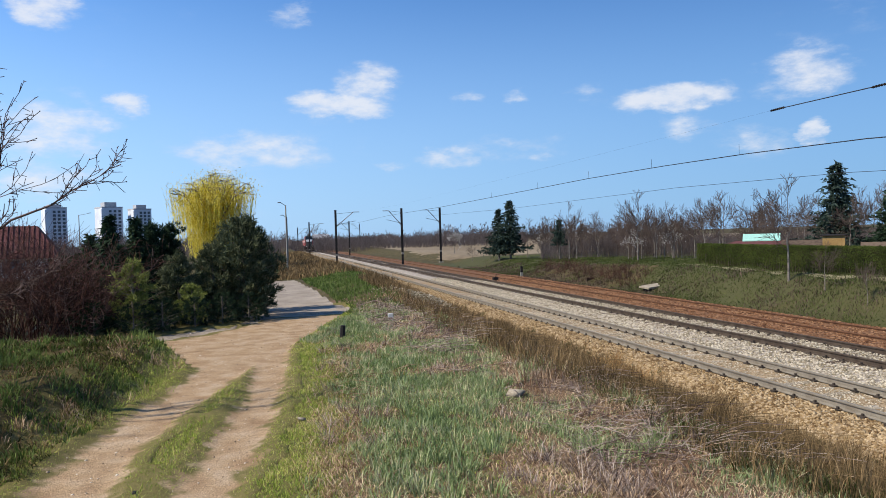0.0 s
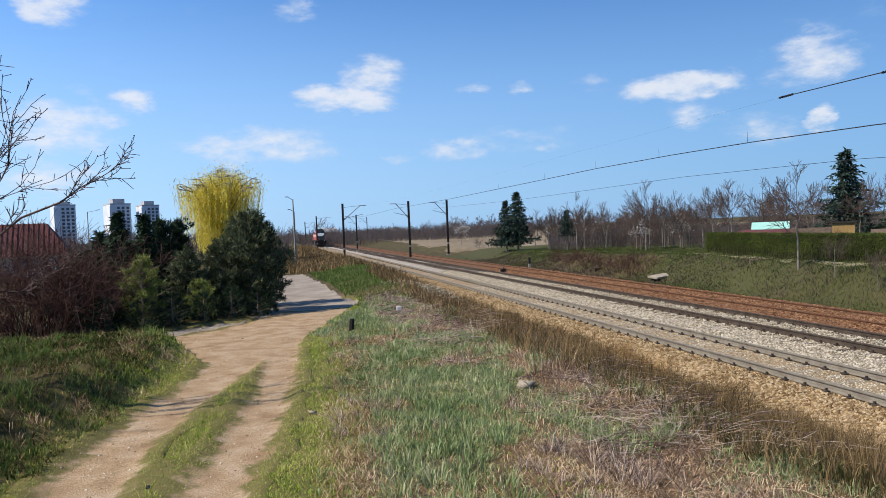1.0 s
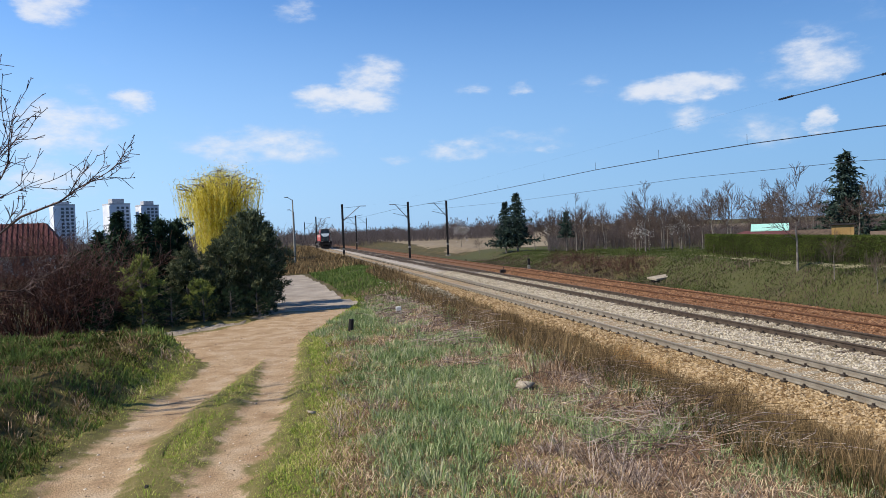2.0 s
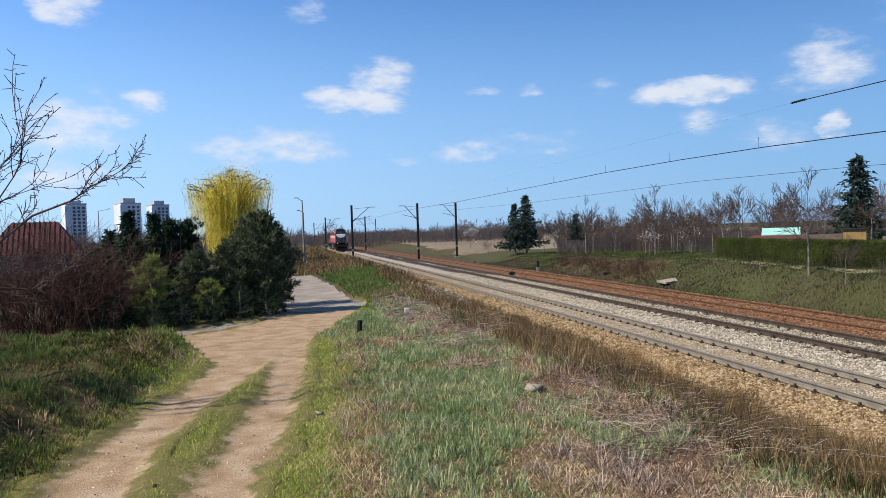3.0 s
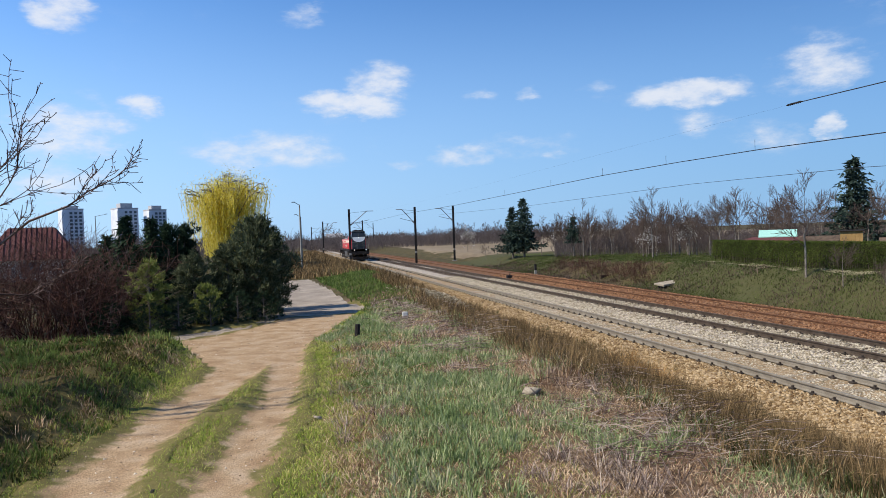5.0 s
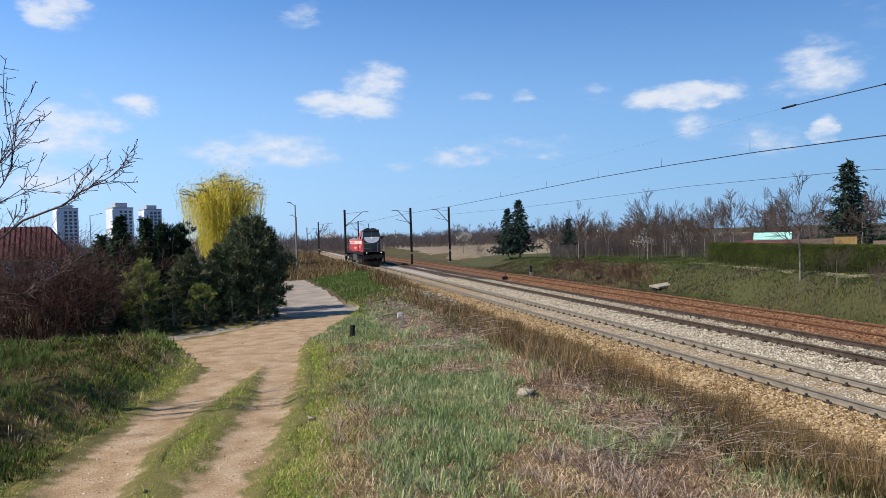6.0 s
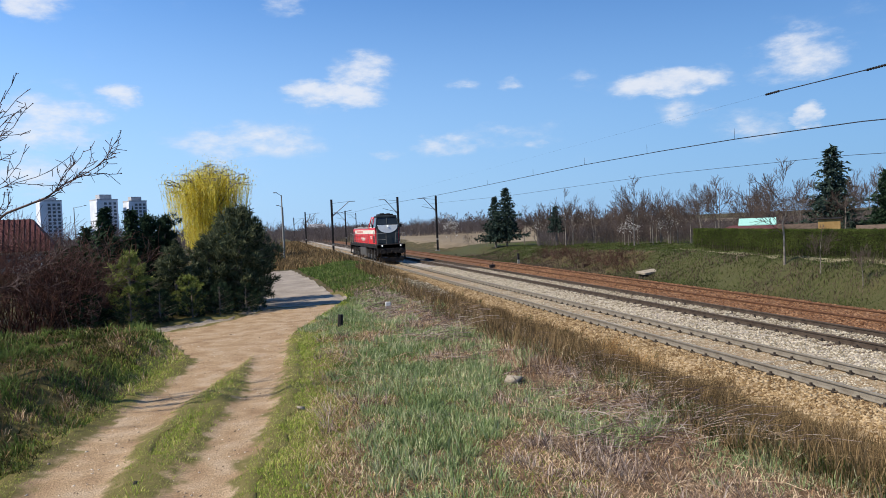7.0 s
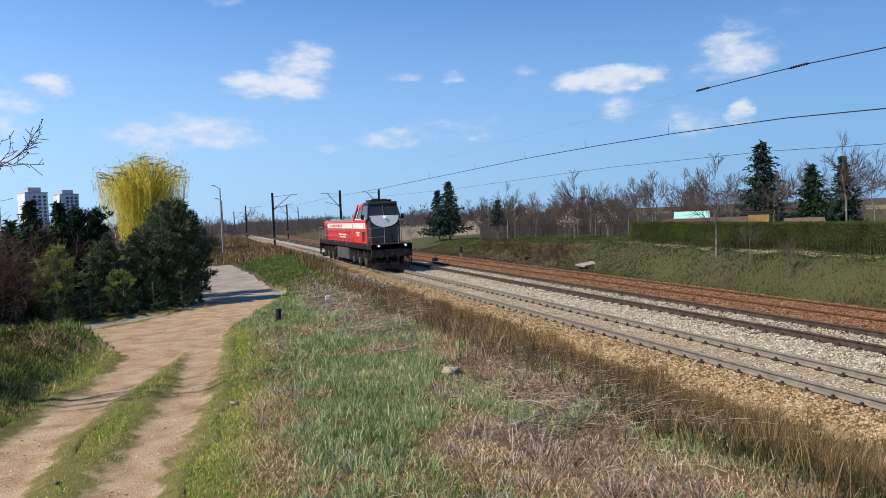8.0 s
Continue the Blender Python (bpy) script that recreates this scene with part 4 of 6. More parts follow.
spruce(-4.9, 22.4, 2.5, 0.8, M["spruce"], 8, "dark green spruce in a dense row")
spruce(-3.9, 21.0, 2.2, 0.7, M["spruce"], 18, "dark green spruce in a dense row")
pine(-3.5, 24.0, 2.72, 0.3, M["spruce"], 10, "narrow dark columnar thuja", 260, "thuja")
pine(-3.1, 24.6, 2.72, 0.28, M["spruce"], 11, "narrow dark columnar thuja", 260, "thuja")
pine(-5.3, 21.2, 1.9, 0.8, M["spruce"], 12, "dark evergreen shrub behind bare bushes", 260, "evergreen_shrub")
# added dark shrubs that stand in for the shade at the pines' feet
for k, (x, y, h, w) in enumerate(((-4.1, 18.75, 0.8, 0.6), (-3.2, 18.6, 0.75, 0.6), (-2.6, 19.0, 0.8, 0.6), (-1.9, 19.55, 0.75, 0.55), (-1.25, 20.0, 0.8, 0.55), (-0.6, 20.6, 0.8, 0.5))):
    pine(x, y, h, w, M["spruce"], 400 + k, "low dark shrub added for the shade under the pines", 320, "evergreen_shrub")
willow(-4.3, 59.8, 7.6, 3.6, 4)

# spruces across the railway
spruce(26.6, 83.0, 6.1, 1.4, M["blue_spruce"], 31, "dark blue-green spruce at the edge of the orchard", dens=0.85, base=0.14, power=0.82)
spruce(27.6, 81.7, 6.9, 1.5, M["blue_spruce"], 32, "tall dark blue-green spruce at the edge of the orchard", dens=0.9, base=0.14, power=0.82)
spruce(41.3, 46.2, 7.0, 1.7, M["blue_spruce"], 33, "tall dark spruce behind the hedge", dens=1.0, base=0.1, power=0.82)
spruce(38.9, 38.9, 4.8, 1.35, M["spruce"], 34, "smaller dark spruce behind the hedge", dens=1.2)
spruce(44.3, 41.5, 5.4, 1.2, M["blue_spruce"], 35, "dark spruce behind the hedge", dens=0.9)
spruce(30.6, 74.0, 4.3, 0.75, M["blue_spruce"], 36, "slim dark conifer with a bare foot among orchard trees", dens=0.6, base=0.36, power=0.6)

# orchard and garden trees
rng = np.random.default_rng(77)
for k in range(46):
    f = k / 45
    y = 88 - 44 * f + rng.uniform(-3, 3)
    x = 29 + 5 * f + rng.uniform(0, 10)
    plant_bare(k % 4, x, y, rng.uniform(0.78, 1.0), rng.uniform(0, 360), "leafless orchard tree with pale trunk and fine twigs", blossom=0)
for x, y, s, k in ((30.4, 56.4, 1.2, 0), (30.2, 70.5, 1.12, 1), (36.5, 53.8, 1.12, 0), (35.0, 60, 1.05, 2), (37.0, 50, 1.0, 1), (39, 57, 1.1, 3), (42, 54, 1.1, 0), (40, 48, 0.95, 2), (44, 50, 1.1, 1), (46, 46, 1.1, 3), (45, 41, 1.15, 0), (47, 38, 1.2, 1), (49, 43, 1.2, 2), (43.2, 40.2, 1.3, 1)):
    plant_bare(k, x, y, s, 77 * s * k + 31, "tall leafless tree above the gardens")
for x, y, s in ((31.5, 59.5, 0.55), (34.0, 57.0, 0.62), (37.5, 96, 0.8), (30, 118, 0.9)):
    plant_bare(2, x, y, s, 50 * x, "small fruit tree in white blossom", blossom=int(x * 10))
plant_bare(0, 23.7, 29.6, 1.0, 20, "young leafless tree on the grassy bank before the hedge")
plant_bare(1, 23.0, 26.5, 0.4, 70, "leafless sapling on the grassy bank")
plant_bare(3, 22.4, 23.6, 0.33, 130, "thin leafless sapling on the grassy bank")
plant_bare(0, 25.8, 92, 0.45, 10, "small leafless tree at the edge of the field")
plant_bare(2, 27.0, 88, 0.5, 200, "small leafless tree at the edge of the field")

# woods along the far edge of the fields
for k in range(150):
    f = rng.uniform(0, 1)
    a = radians(1.5 + 31 * f)
    d = np.interp(f, [0, 0.25, 0.5, 1], [420, 330, 200, 110]) * rng.uniform(0.92, 1.25)
    s = np.interp(f, [0, 0.2, 0.45, 0.6, 1], [1.1, 1.15, 1.5, 1.0, 1.0]) * rng.uniform(0.75, 1.15)
    plant_bare(k % 4, d * math.sin(a), d * math.cos(a), s, rng.uniform(0, 360), "distant leafless tree in a brown wood", blossom=(k if k % 23 == 0 else 0), kinds=FAR)
for k in range(36):
    a = radians(rng.uniform(-19, 1.5))
    d = rng.uniform(70, 300)
    plant_bare(k % 4, d * math.sin(a), d * math.cos(a), rng.uniform(0.6, 1.0) * (0.6 + d / 300), rng.uniform(0, 360), "distant leafless tree beyond the gardens", kinds=FAR)


for bearing, d, size in ((3.4, 330, 2.1), (2.9, 345, 1.7), (4.3, 350, 1.6), (1.2, 300, 1.3), (0.2, 280, 1.2)):
    plant_bare(1, d * math.sin(radians(bearing)), d * math.cos(radians(bearing)), size, 90 * bearing, "tall distant leafless tree beside the railway", kinds=FAR)


def undergrowth(name, n, a0, a1, d0, d1, h0, h1, seed, label):
    """Dense far thickets: upright forked rods."""
    rng = np.random.default_rng(seed)
    a, d = np.radians(rng.uniform(a0, a1, n)), rng.uniform(d0, d1, n)
    x, y = d * np.sin(a), d * np.cos(a)
    z = height(x, y)
    h = rng.uniform(h0, h1, n) * (0.8 + 0.45 * fbm(np.degrees(a), d * 0.02, 0.5, 5))
    segs = []
    for i in range(n):
        b = np.array([x[i], y[i], z[i]])
        m = b + np.array([rng.normal(scale=0.15), rng.normal(scale=0.15), 0.5]) * h[i]
        r = 0.00016 * d[i] + 0.004
        segs.append((b, m, r * 1.3, r))
        for _ in range(2):
            segs.append((m, m + np.array([rng.normal(scale=0.22), rng.normal(scale=0.22), rng.uniform(0.25, 0.5)]) * h[i], r, r * 0.6))
    tagged(part(name, sticks(segs, 3), M["far_twig"]), label, "thicket", kind="stuff")


undergrowth("far_thicket", 7000, 1, 20, 200, 420, 2.5, 6.0, 61, "brown leafless thicket at the far edge of the fields")
undergrowth("orchard_thicket", 5000, 21, 48, 78, 135, 1.2, 3.4, 62, "brown leafless thicket behind the orchard")
undergrowth("garden_thicket", 4000, -24, 1, 70, 260, 2.0, 4.5, 63, "brown leafless thicket beyond the gardens")

# ---- bushes and the near tree ----


def bare_bush(x, y, h, w, seed, label, stems=34, mat="bush"):
    rng = np.random.default_rng(seed)
    t = thing("bare_bush", (x, y, float(height(x, y))), label, "bush", "bare bushes")
    segs = []
    for k in range(stems):
        a, s = rng.uniform(0, 2 * math.pi), rng.uniform(0, 1) ** 0.6
        p = np.array([math.cos(a) * w * 0.35 * s, math.sin(a) * w * 0.35 * s, -0.05])
        d = np.array([math.cos(a) * 0.75 * s, math.sin(a) * 0.75 * s, 1.0]) + rng.normal(scale=0.15, size=3)
        d /= np.linalg.norm(d)
        grow(rng, p, d, h * rng.uniform(0.4, 0.72), 0.014, 2, segs, 1.05, 0.06, 2)
    segs = [(a, b, max(r, 0.0045), max(q, 0.0035)) for a, b, r, q in segs]
    tagged(part("thicket", sticks(segs, 3), M[mat], t), kind="stuff")
    return t


for k, (x, y, h, w) in enumerate(((-4.6, 18.9, 2.0, 1.6), (-5.4, 18.7, 2.2, 1.7), (-6.2, 19.1, 2.3, 1.8), (-7.2, 18.9, 2.3, 1.8), (-5.0, 20.2, 2.2, 1.8), (-6.4, 20.6, 2.4, 1.9),
                                  (-8.2, 19.6, 2.4, 1.9), (-7.6, 21.6, 2.6, 2.0), (-4.6, 19.6, 1.7, 1.2), (-9.4, 20.8, 2.6, 2.0))):
    bare_bush(x, y, h, w, 200 + k, "dense leafless red-brown bush beside the lane", 40 if k % 3 else 30, "bush" if k % 3 else "bush_pale")
# unseen bushes, added left of the view to throw shade on the bank
bare_bush(-6.1, 12.0, 1.7, 1.3, 240, "leafless bush out of view, added to shade the verge bank", 30)
bare_bush(-7.4, 14.9, 2.3, 1.7, 241, "leafless bush out of view, added to shade the verge bank", 70)
bare_bush(-6.7, 10.9, 2.3, 1.6, 242, "leafless bush out of view, added to shade the verge bank", 70)
bare_bush(-7.0, 12.9, 2.3, 1.7, 243, "leafless bush out of view, added to shade the verge bank", 70)
bare_bush(-6.2, 8.8, 2.2, 1.5, 244, "leafless bush out of view, added to shade the verge bank", 50)
bare_bush(-7.9, 16.9, 2.3, 1.7, 245, "leafless bush out of view, added to shade the verge bank", 50)


def near_tree():
    """A leafless tree on the verge whose branches reach over the track."""
    rng = np.random.default_rng(5)
    t = thing("bare_tree", (-5.1, 9.6, float(height(-5.1, 9.6))), "leafless tree with slender budding branches over the track", "tree", "bare trees")
    wood = [((0, 0, -0.1), (0.08, 0, 0.8), 0.11, 0.095), ((0.08, 0, 0.8), (0.15, 0, 1.7), 0.095, 0.075), ((0.15, 0, 1.7), (0.2, 0, 3.0), 0.07, 0.04), ((0.2, 0, 3.0), (-0.4, 0, 4.2), 0.04, 0.015)]
    segs, tips = [], []

    def limb(pts, r, depth, squat=True):
        pts = [np.array([p[0] * 0.8, p[1] * 0.82, 1.0 + (p[2] - 1.0) * 0.77] if squat else p) for p in pts]
        r *= 0.6
        n = len(pts) - 1
        for i in range(n):
            ra, rb = r * (1 - 0.8 * i / n), r * (1 - 0.8 * (i + 1) / n)
            segs.append((tuple(pts[i]), tuple(pts[i + 1]), ra, rb))
            d = pts[i + 1] - pts[i]
            L = np.linalg.norm(d)
            for _ in range(2):
                q = pts[i] + d * rng.uniform(0.3, 1)
                nd = d / L + np.array([rng.normal(scale=0.35), rng.normal(scale=0.5), rng.uniform(0.0, 0.6)])
                grow(rng, q, nd / np.linalg.norm(nd), rng.uniform(0.35, 0.9) * (1.0 if squat else 0.45), max(rb * 0.5, 0.006), depth, segs, 0.6, 0.15, 1, tips)

    limb([(0.1, 0, 0.9)] + [(1.72, 0.00, 1.73), (2.17, -0.10, 2.07), (2.61, -0.10, 2.24), (2.78, 0.00, 2.40), (3.02, 0.00, 2.52), (3.2, 0.05, 2.64)], 0.032, 1, False)
    limb([(0.1, 0, 0.8)] + [(1.77, -0.20, 1.24), (2.15, -0.20, 1.20), (2.36, -0.20, 1.33), (2.64, -0.20, 1.47)], 0.022, 1, False)
    limb([(1.7, -0.1, 1.85), (2.1, -0.1, 2.4), (2.5, -0.15, 3.0), (2.72, -0.2, 3.4)], 0.026, 1)
    limb([(0.15, 0, 1.9), (0.9, 0.2, 2.5), (1.6, 0.2, 2.8), (2.05, 0.3, 3.05), (2.35, 0.3, 3.4)], 0.04, 1)
    limb([(0.1, 0, 1.5), (1.0, 0.5, 2.1), (1.8, 0.7, 2.6), (2.2, 0.8, 2.75)], 0.03, 1)
    limb([(0.1, 0, 1.4), (-0.8, 0.4, 2.3), (-1.6, 0.8, 3.0)], 0.04, 1)
    limb([(0.1, 0, 1.8), (-0.2, -0.8, 2.7), (-0.3, -1.6, 3.5)], 0.035, 1)
    # short budding spurs along the branches
    for a, b, r, q in list(segs):
        a, b = np.array(a), np.array(b)
        for _ in range(2 if np.linalg.norm(b - a) > 0.12 else 1):
            p = a + (b - a) * rng.uniform(0.1, 1)
            e = p + (b - a) / max(np.linalg.norm(b - a), 0.01) * 0.04 + rng.normal(scale=0.05, size=3)
            segs.append((tuple(p), tuple(e), 0.004, 0.0035))
    part("trunk", sticks(wood, 7), M["bark"], t)
    part("crown", sticks([(a, b, max(r, 0.004), max(q, 0.0035)) for a, b, r, q in segs], 4), M["bush_pale"], t)
    tagged(part("buds", stones(np.array(tips), np.full(len(tips), 0.011), 6), M["bush"], t), kind="stuff")


near_tree()

# brown brush on the cut of the opposite bank
for k, (x, y) in enumerate(((23.0, 44.0), (23.6, 46.2), (23.2, 48.3), (24.0, 50.0), (23.6, 52.6), (24.3, 54.5), (23.9, 57.5), (24.2, 61.0), (24.9, 58.6), (24.6, 48.4), (24.5, 45.8))):
    bare_bush(x, y, 0.65 + 0.12 * (k % 3), 2.3, 300 + k, "low dark brown brush on the railway bank", 26)

# low scrub among the orchard trees
scrub = bare_bush(33.0, 60.0, 2.2, 2.4, 260, "low leafless brown scrub under the orchard trees", 16, "twig")
rng = np.random.default_rng(14)
for k in range(34):
    f = k / 33
    x, y = 31.5 + 6 * f + rng.uniform(0, 9), 90 - 44 * f + rng.uniform(-2, 2)
    copy_thing(scrub, pose(x, y, float(height(x, y)), 0, 0, rng.uniform(0, 360)))
for x, y, h in ((23.6, 47.0, 0.7), (24.3, 53.0, 0.8), (24.9, 57.5, 0.7), (23.2, 62.0, 0.6), (25.5, 64.0, 0.8), (24.0, 43.5, 0.5)):
    bare_bush(x, y, h, 1.5, int(x * 10), "low tangle of brown stems on the opposite bank", 14)


def hedge():
    pts = np.array([(28.3, 44.3), (27.6, 39.3), (26.4, 32.5), (26.1, 26.0), (26.3, 13.0)])
    t = thing("hedge", (0, 0, 0), "long clipped dark green hedge with a flat top", "hedge")
    seg = np.linalg.norm(np.diff(pts, axis=0), axis=1)
    cum = np.concatenate([[0], np.cumsum(seg)])
    rng = np.random.default_rng(9)

    def on(s):
        return np.stack([np.interp(s, cum, pts[:, 0]), np.interp(s, cum, pts[:, 1])], 1)
    n = 60
    s = np.linspace(0, cum[-1], n)
    c = on(s)
    # closed core sheet whose dark colour stands for the shade between the leaves
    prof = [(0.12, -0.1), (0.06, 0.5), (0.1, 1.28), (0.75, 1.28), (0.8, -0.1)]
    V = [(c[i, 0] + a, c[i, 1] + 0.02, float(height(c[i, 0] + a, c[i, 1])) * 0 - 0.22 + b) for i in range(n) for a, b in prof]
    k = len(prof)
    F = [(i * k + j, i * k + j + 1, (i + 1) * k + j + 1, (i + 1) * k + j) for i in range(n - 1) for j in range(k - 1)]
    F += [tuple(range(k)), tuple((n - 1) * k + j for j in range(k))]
    part("core", (V, F), M["hedge_core"], t, "solid core coloured as the shade inside the hedge")
    m = 76000
    s = rng.uniform(0, cum[-1], m)
    c = on(s)
    u = rng.uniform(0, 1, m)
    zz = np.where(u < 0.68, rng.uniform(0.05, 1.38, m), 1.3 + rng.normal(scale=0.035, size=m))
    xx = np.where(u < 0.68, rng.normal(scale=0.05, size=m) - 0.02, rng.uniform(0, 0.85, m))
    end = rng.uniform(0, 1, m) < 0.03
    xx = np.where(end, rng.uniform(0, 0.85, m), xx)
    zz = np.where(end, rng.uniform(0.05, 1.38, m), zz)
    s2 = np.where(end, rng.uniform(0, 0.1, m), s)
    c = on(s2)
    p = np.stack([c[:, 0] + xx, c[:, 1], -0.22 + zz], 1)
    thin = (zz < 0.35) & (rng.uniform(0, 1, m) < 0.6)
    v, f = leaf_tris(p[~thin], 0.052, 10)
    part("leaves", (v, f), M["hedge"], t)
    stems = []
    for q in np.arange(0.1, cum[-1], 0.16):
        a = on(np.array([q]))[0]
        stems.append(((a[0] + 0.04 + rng.normal(scale=0.05), a[1], -0.3), (a[0] + rng.normal(scale=0.05), a[1] + rng.normal(scale=0.08), 0.5), 0.014, 0.008))
    tagged(part("lower_twigs", sticks(stems, 3), M["twig"], t), kind="stuff")


hedge()

# ---- buildings ----


def garden_house():
    t = thing("garden_house", (-17.5, 57.5, 0), "low house with a red tiled hipped roof behind bushes", "house", rz=12)
    part("wall", boxes((-2.6, 2.6, -3.0, 3.0, -0.2, 1.5), bevel=0.01), M["plaster"], t)
    part("window", boxes((-0.6, 0.6, -3.03, -2.98, 0.5, 1.3)), M["glass"], t)
    roof = part("roof", ([(-3, -3.4, 1.45), (3, -3.4, 1.45), (3, 3.4, 1.45), (-3, 3.4, 1.45), (-1.4, -1.2, 3.7), (1.4, -1.2, 3.7), (1.4, 1.2, 3.7), (-1.4, 1.2, 3.7)],
                         [(0, 1, 5, 4), (1, 2, 6, 5), (2, 3, 7, 6), (3, 0, 4, 7), (4, 5, 6, 7), (0, 3, 2, 1)]), M["roof_tile"], t)
    # rows of tiles up the slope that faces the lane
    for k in range(19):
        f = (k + 0.5) / 19
        x0 = -3 + 6 * f
        top = 1.0 if -1.4 < x0 < 1.4 else 1 - (abs(x0) - 1.4) / 1.6
        a, b = Vector((x0, -3.44, 1.47)), Vector((x0, -3.4 + 2.2 * top, 1.5 + 2.25 * top))
        part("tile_row", sticks([(a, b, 0.035, 0.035)], 5), M["roof_tile"], roof)
    return t


garden_house()


def tower_block(x, y, rz, w, d, h, crown, label):
    t = thing("tower_block", (x, y, -2), label, "apartment building", "tower blocks", rz=rz)
    part("wall", boxes((-w / 2, w / 2, -d / 2, d / 2, 0, h), (-w / 2 - 0.6, -w / 2 + 3.5, -d / 2 - 0.8, -d / 2 + 5, 0, h - 1.5)), M["tower_wall"], t)
    part("roof_house", boxes((-w * 0.28, w * 0.3, -d * 0.25, d * 0.3, h, h + crown)), M["tower_dark"], t)
    part("parapet", boxes((-w / 2 - 0.15, w / 2 + 0.15, -d / 2 - 0.15, d / 2 + 0.15, h - 0.4, h + 0.5)), M["tower_dark"], t)
    wm = None
    for side in (0, 1):
        for c in range(4):
            for fl in range(11):
                z = 2 + fl * (h - 3) / 11
                if wm is None:
                    bm = boxes((-0.95, 0.95, -0.06, 0.06, 0, 1.7))
                    wm = part("window", bm, M["glass"], t)
                    o = wm
                else:
                    o = new("window", wm.data)
                    o.parent = t
                if side == 0:
                    o.matrix_basis = pose(-w / 2 + w * (c + 0.75) / 4.4, -d / 2 - 0.03, z)
                else:
                    o.matrix_basis = pose(w / 2 + 0.03, -d / 2 + d * (c + 0.6) / 4.2, z, 0, 0, 90)
    for fl in range(11):
        z = 2 + fl * (h - 3) / 11
        part("balcony", boxes((w / 2, w / 2 + 1.2, -d * 0.08, d * 0.16, z - 0.2, z + 0.9)), M["tower_dark"], t)
    return t


tower_block(-151, 580.7, 28, 14, 13, 32.5, 2.6, "distant pale grey panel tower block")
tower_block(-115.8, 588.7, 32, 15, 14, 32.5, 4.0, "distant pale grey panel tower block with a dark roof house")
tower_block(-94.8, 592.4, 30, 13, 12, 31.0, 3.4, "distant pale grey panel tower block with a dark roof house")


def garden_sheds():
    t = thing("garden_shed", (33.6, 44.2, float(height(33.6, 44.2))), "garden shed with mint sheet roof above a red lean-to", "shed", rz=-38)
    part("wall", boxes((-1.5, 1.5, 0, 2.0, -0.2, 1.35)), M["ochre"], t)
    part("roof", ([(-1.5, -0.1, 1.46), (0.95, -0.1, 1.46), (0.95, 1.2, 1.9), (-1.5, 1.2, 1.9), (-1.5, -0.1, 1.40), (0.95, -0.1, 1.40), (0.95, 1.2, 1.84), (-1.5, 1.2, 1.84)],
                  [(0, 1, 2, 3), (7, 6, 5, 4), (0, 4, 5, 1), (1, 5, 6, 2), (2, 6, 7, 3), (3, 7, 4, 0)]), M["mint"], t, "mint green sheet roof")
    part("lean_to_roof", ([(-2.9, -1.1, 1.15), (1.5, -1.1, 1.15), (1.4, 0.1, 1.44), (-1.9, 0.1, 1.44), (-2.9, -1.1, 1.09), (1.5, -1.1, 1.09), (1.4, 0.1, 1.38), (-1.9, 0.1, 1.38)],
                          [(0, 1, 2, 3), (7, 6, 5, 4), (0, 4, 5, 1), (1, 5, 6, 2), (2, 6, 7, 3), (3, 7, 4, 0)]), M["roof_tile"], t, "red tiled lean-to")
    part("lean_to_wall", boxes((-2.5, 1.3, -0.9, 0, -0.2, 1.1)), M["plaster"], t)
    u = thing("garden_hut", (33.6, 37.9, float(height(33.6, 37.9)) - 0.2), "ochre board hut with a flat dark roof", "hut", rz=-40)
    for k in range(6):
        part("board", boxes((-0.6 + k * 0.2, -0.6 + k * 0.2 + 0.19, -0.03, 0.03, -0.1, 1.85), bevel=0.008), M["ochre"], u)
    part("wall", boxes((-0.6, 0.6, 0.035, 1.4, -0.1, 1.85)), M["ochre"], u)
    part("roof", boxes((-0.7, 0.7, -0.15, 1.5, 1.85, 1.92), bevel=0.01), M["steel_dark"], u)
    w = thing("garden_shed", (34.9, 41.4, float(height(34.9, 41.4)) - 0.5), "low brown shed with a dark tiled roof behind the hedge", "shed", rz=-40)
    part("wall", boxes((-1.6, 1.6, 0, 1.6, -0.1, 1.35)), M["twig"], w)
    part("roof", ([(-1.8, -0.2, 1.35), (1.8, -0.2, 1.35), (1.8, 0.9, 1.85), (-1.8, 0.9, 1.85), (1.8, 1.9, 1.35), (-1.8, 1.9, 1.35)], [(0, 1, 2, 3), (3, 2, 4, 5), (0, 3, 5), (1, 4, 2), (0, 5, 4, 1)]), M["sleeper_dark"], w, "brown tiled roof")
    v = thing("garden_hut", (36.6, 37.2, float(height(36.6, 37.2)) - 0.95), "low hut with a dark brown roof", "hut", rz=-40)
    part("wall", boxes((-1.0, 1.0, 0, 1.6, -0.1, 1.6)), M["plaster"], v)
    part("roof", ([(-1.2, -0.2, 1.6), (1.2, -0.2, 1.6), (1.2, 0.9, 2.15), (-1.2, 0.9, 2.15), (1.2, 1.9, 1.6), (-1.2, 1.9, 1.6)], [(0, 1, 2, 3), (3, 2, 4, 5), (0, 3, 5), (1, 4, 2), (0, 5, 4, 1)]), M["sleeper_dark"], v)


garden_sheds()


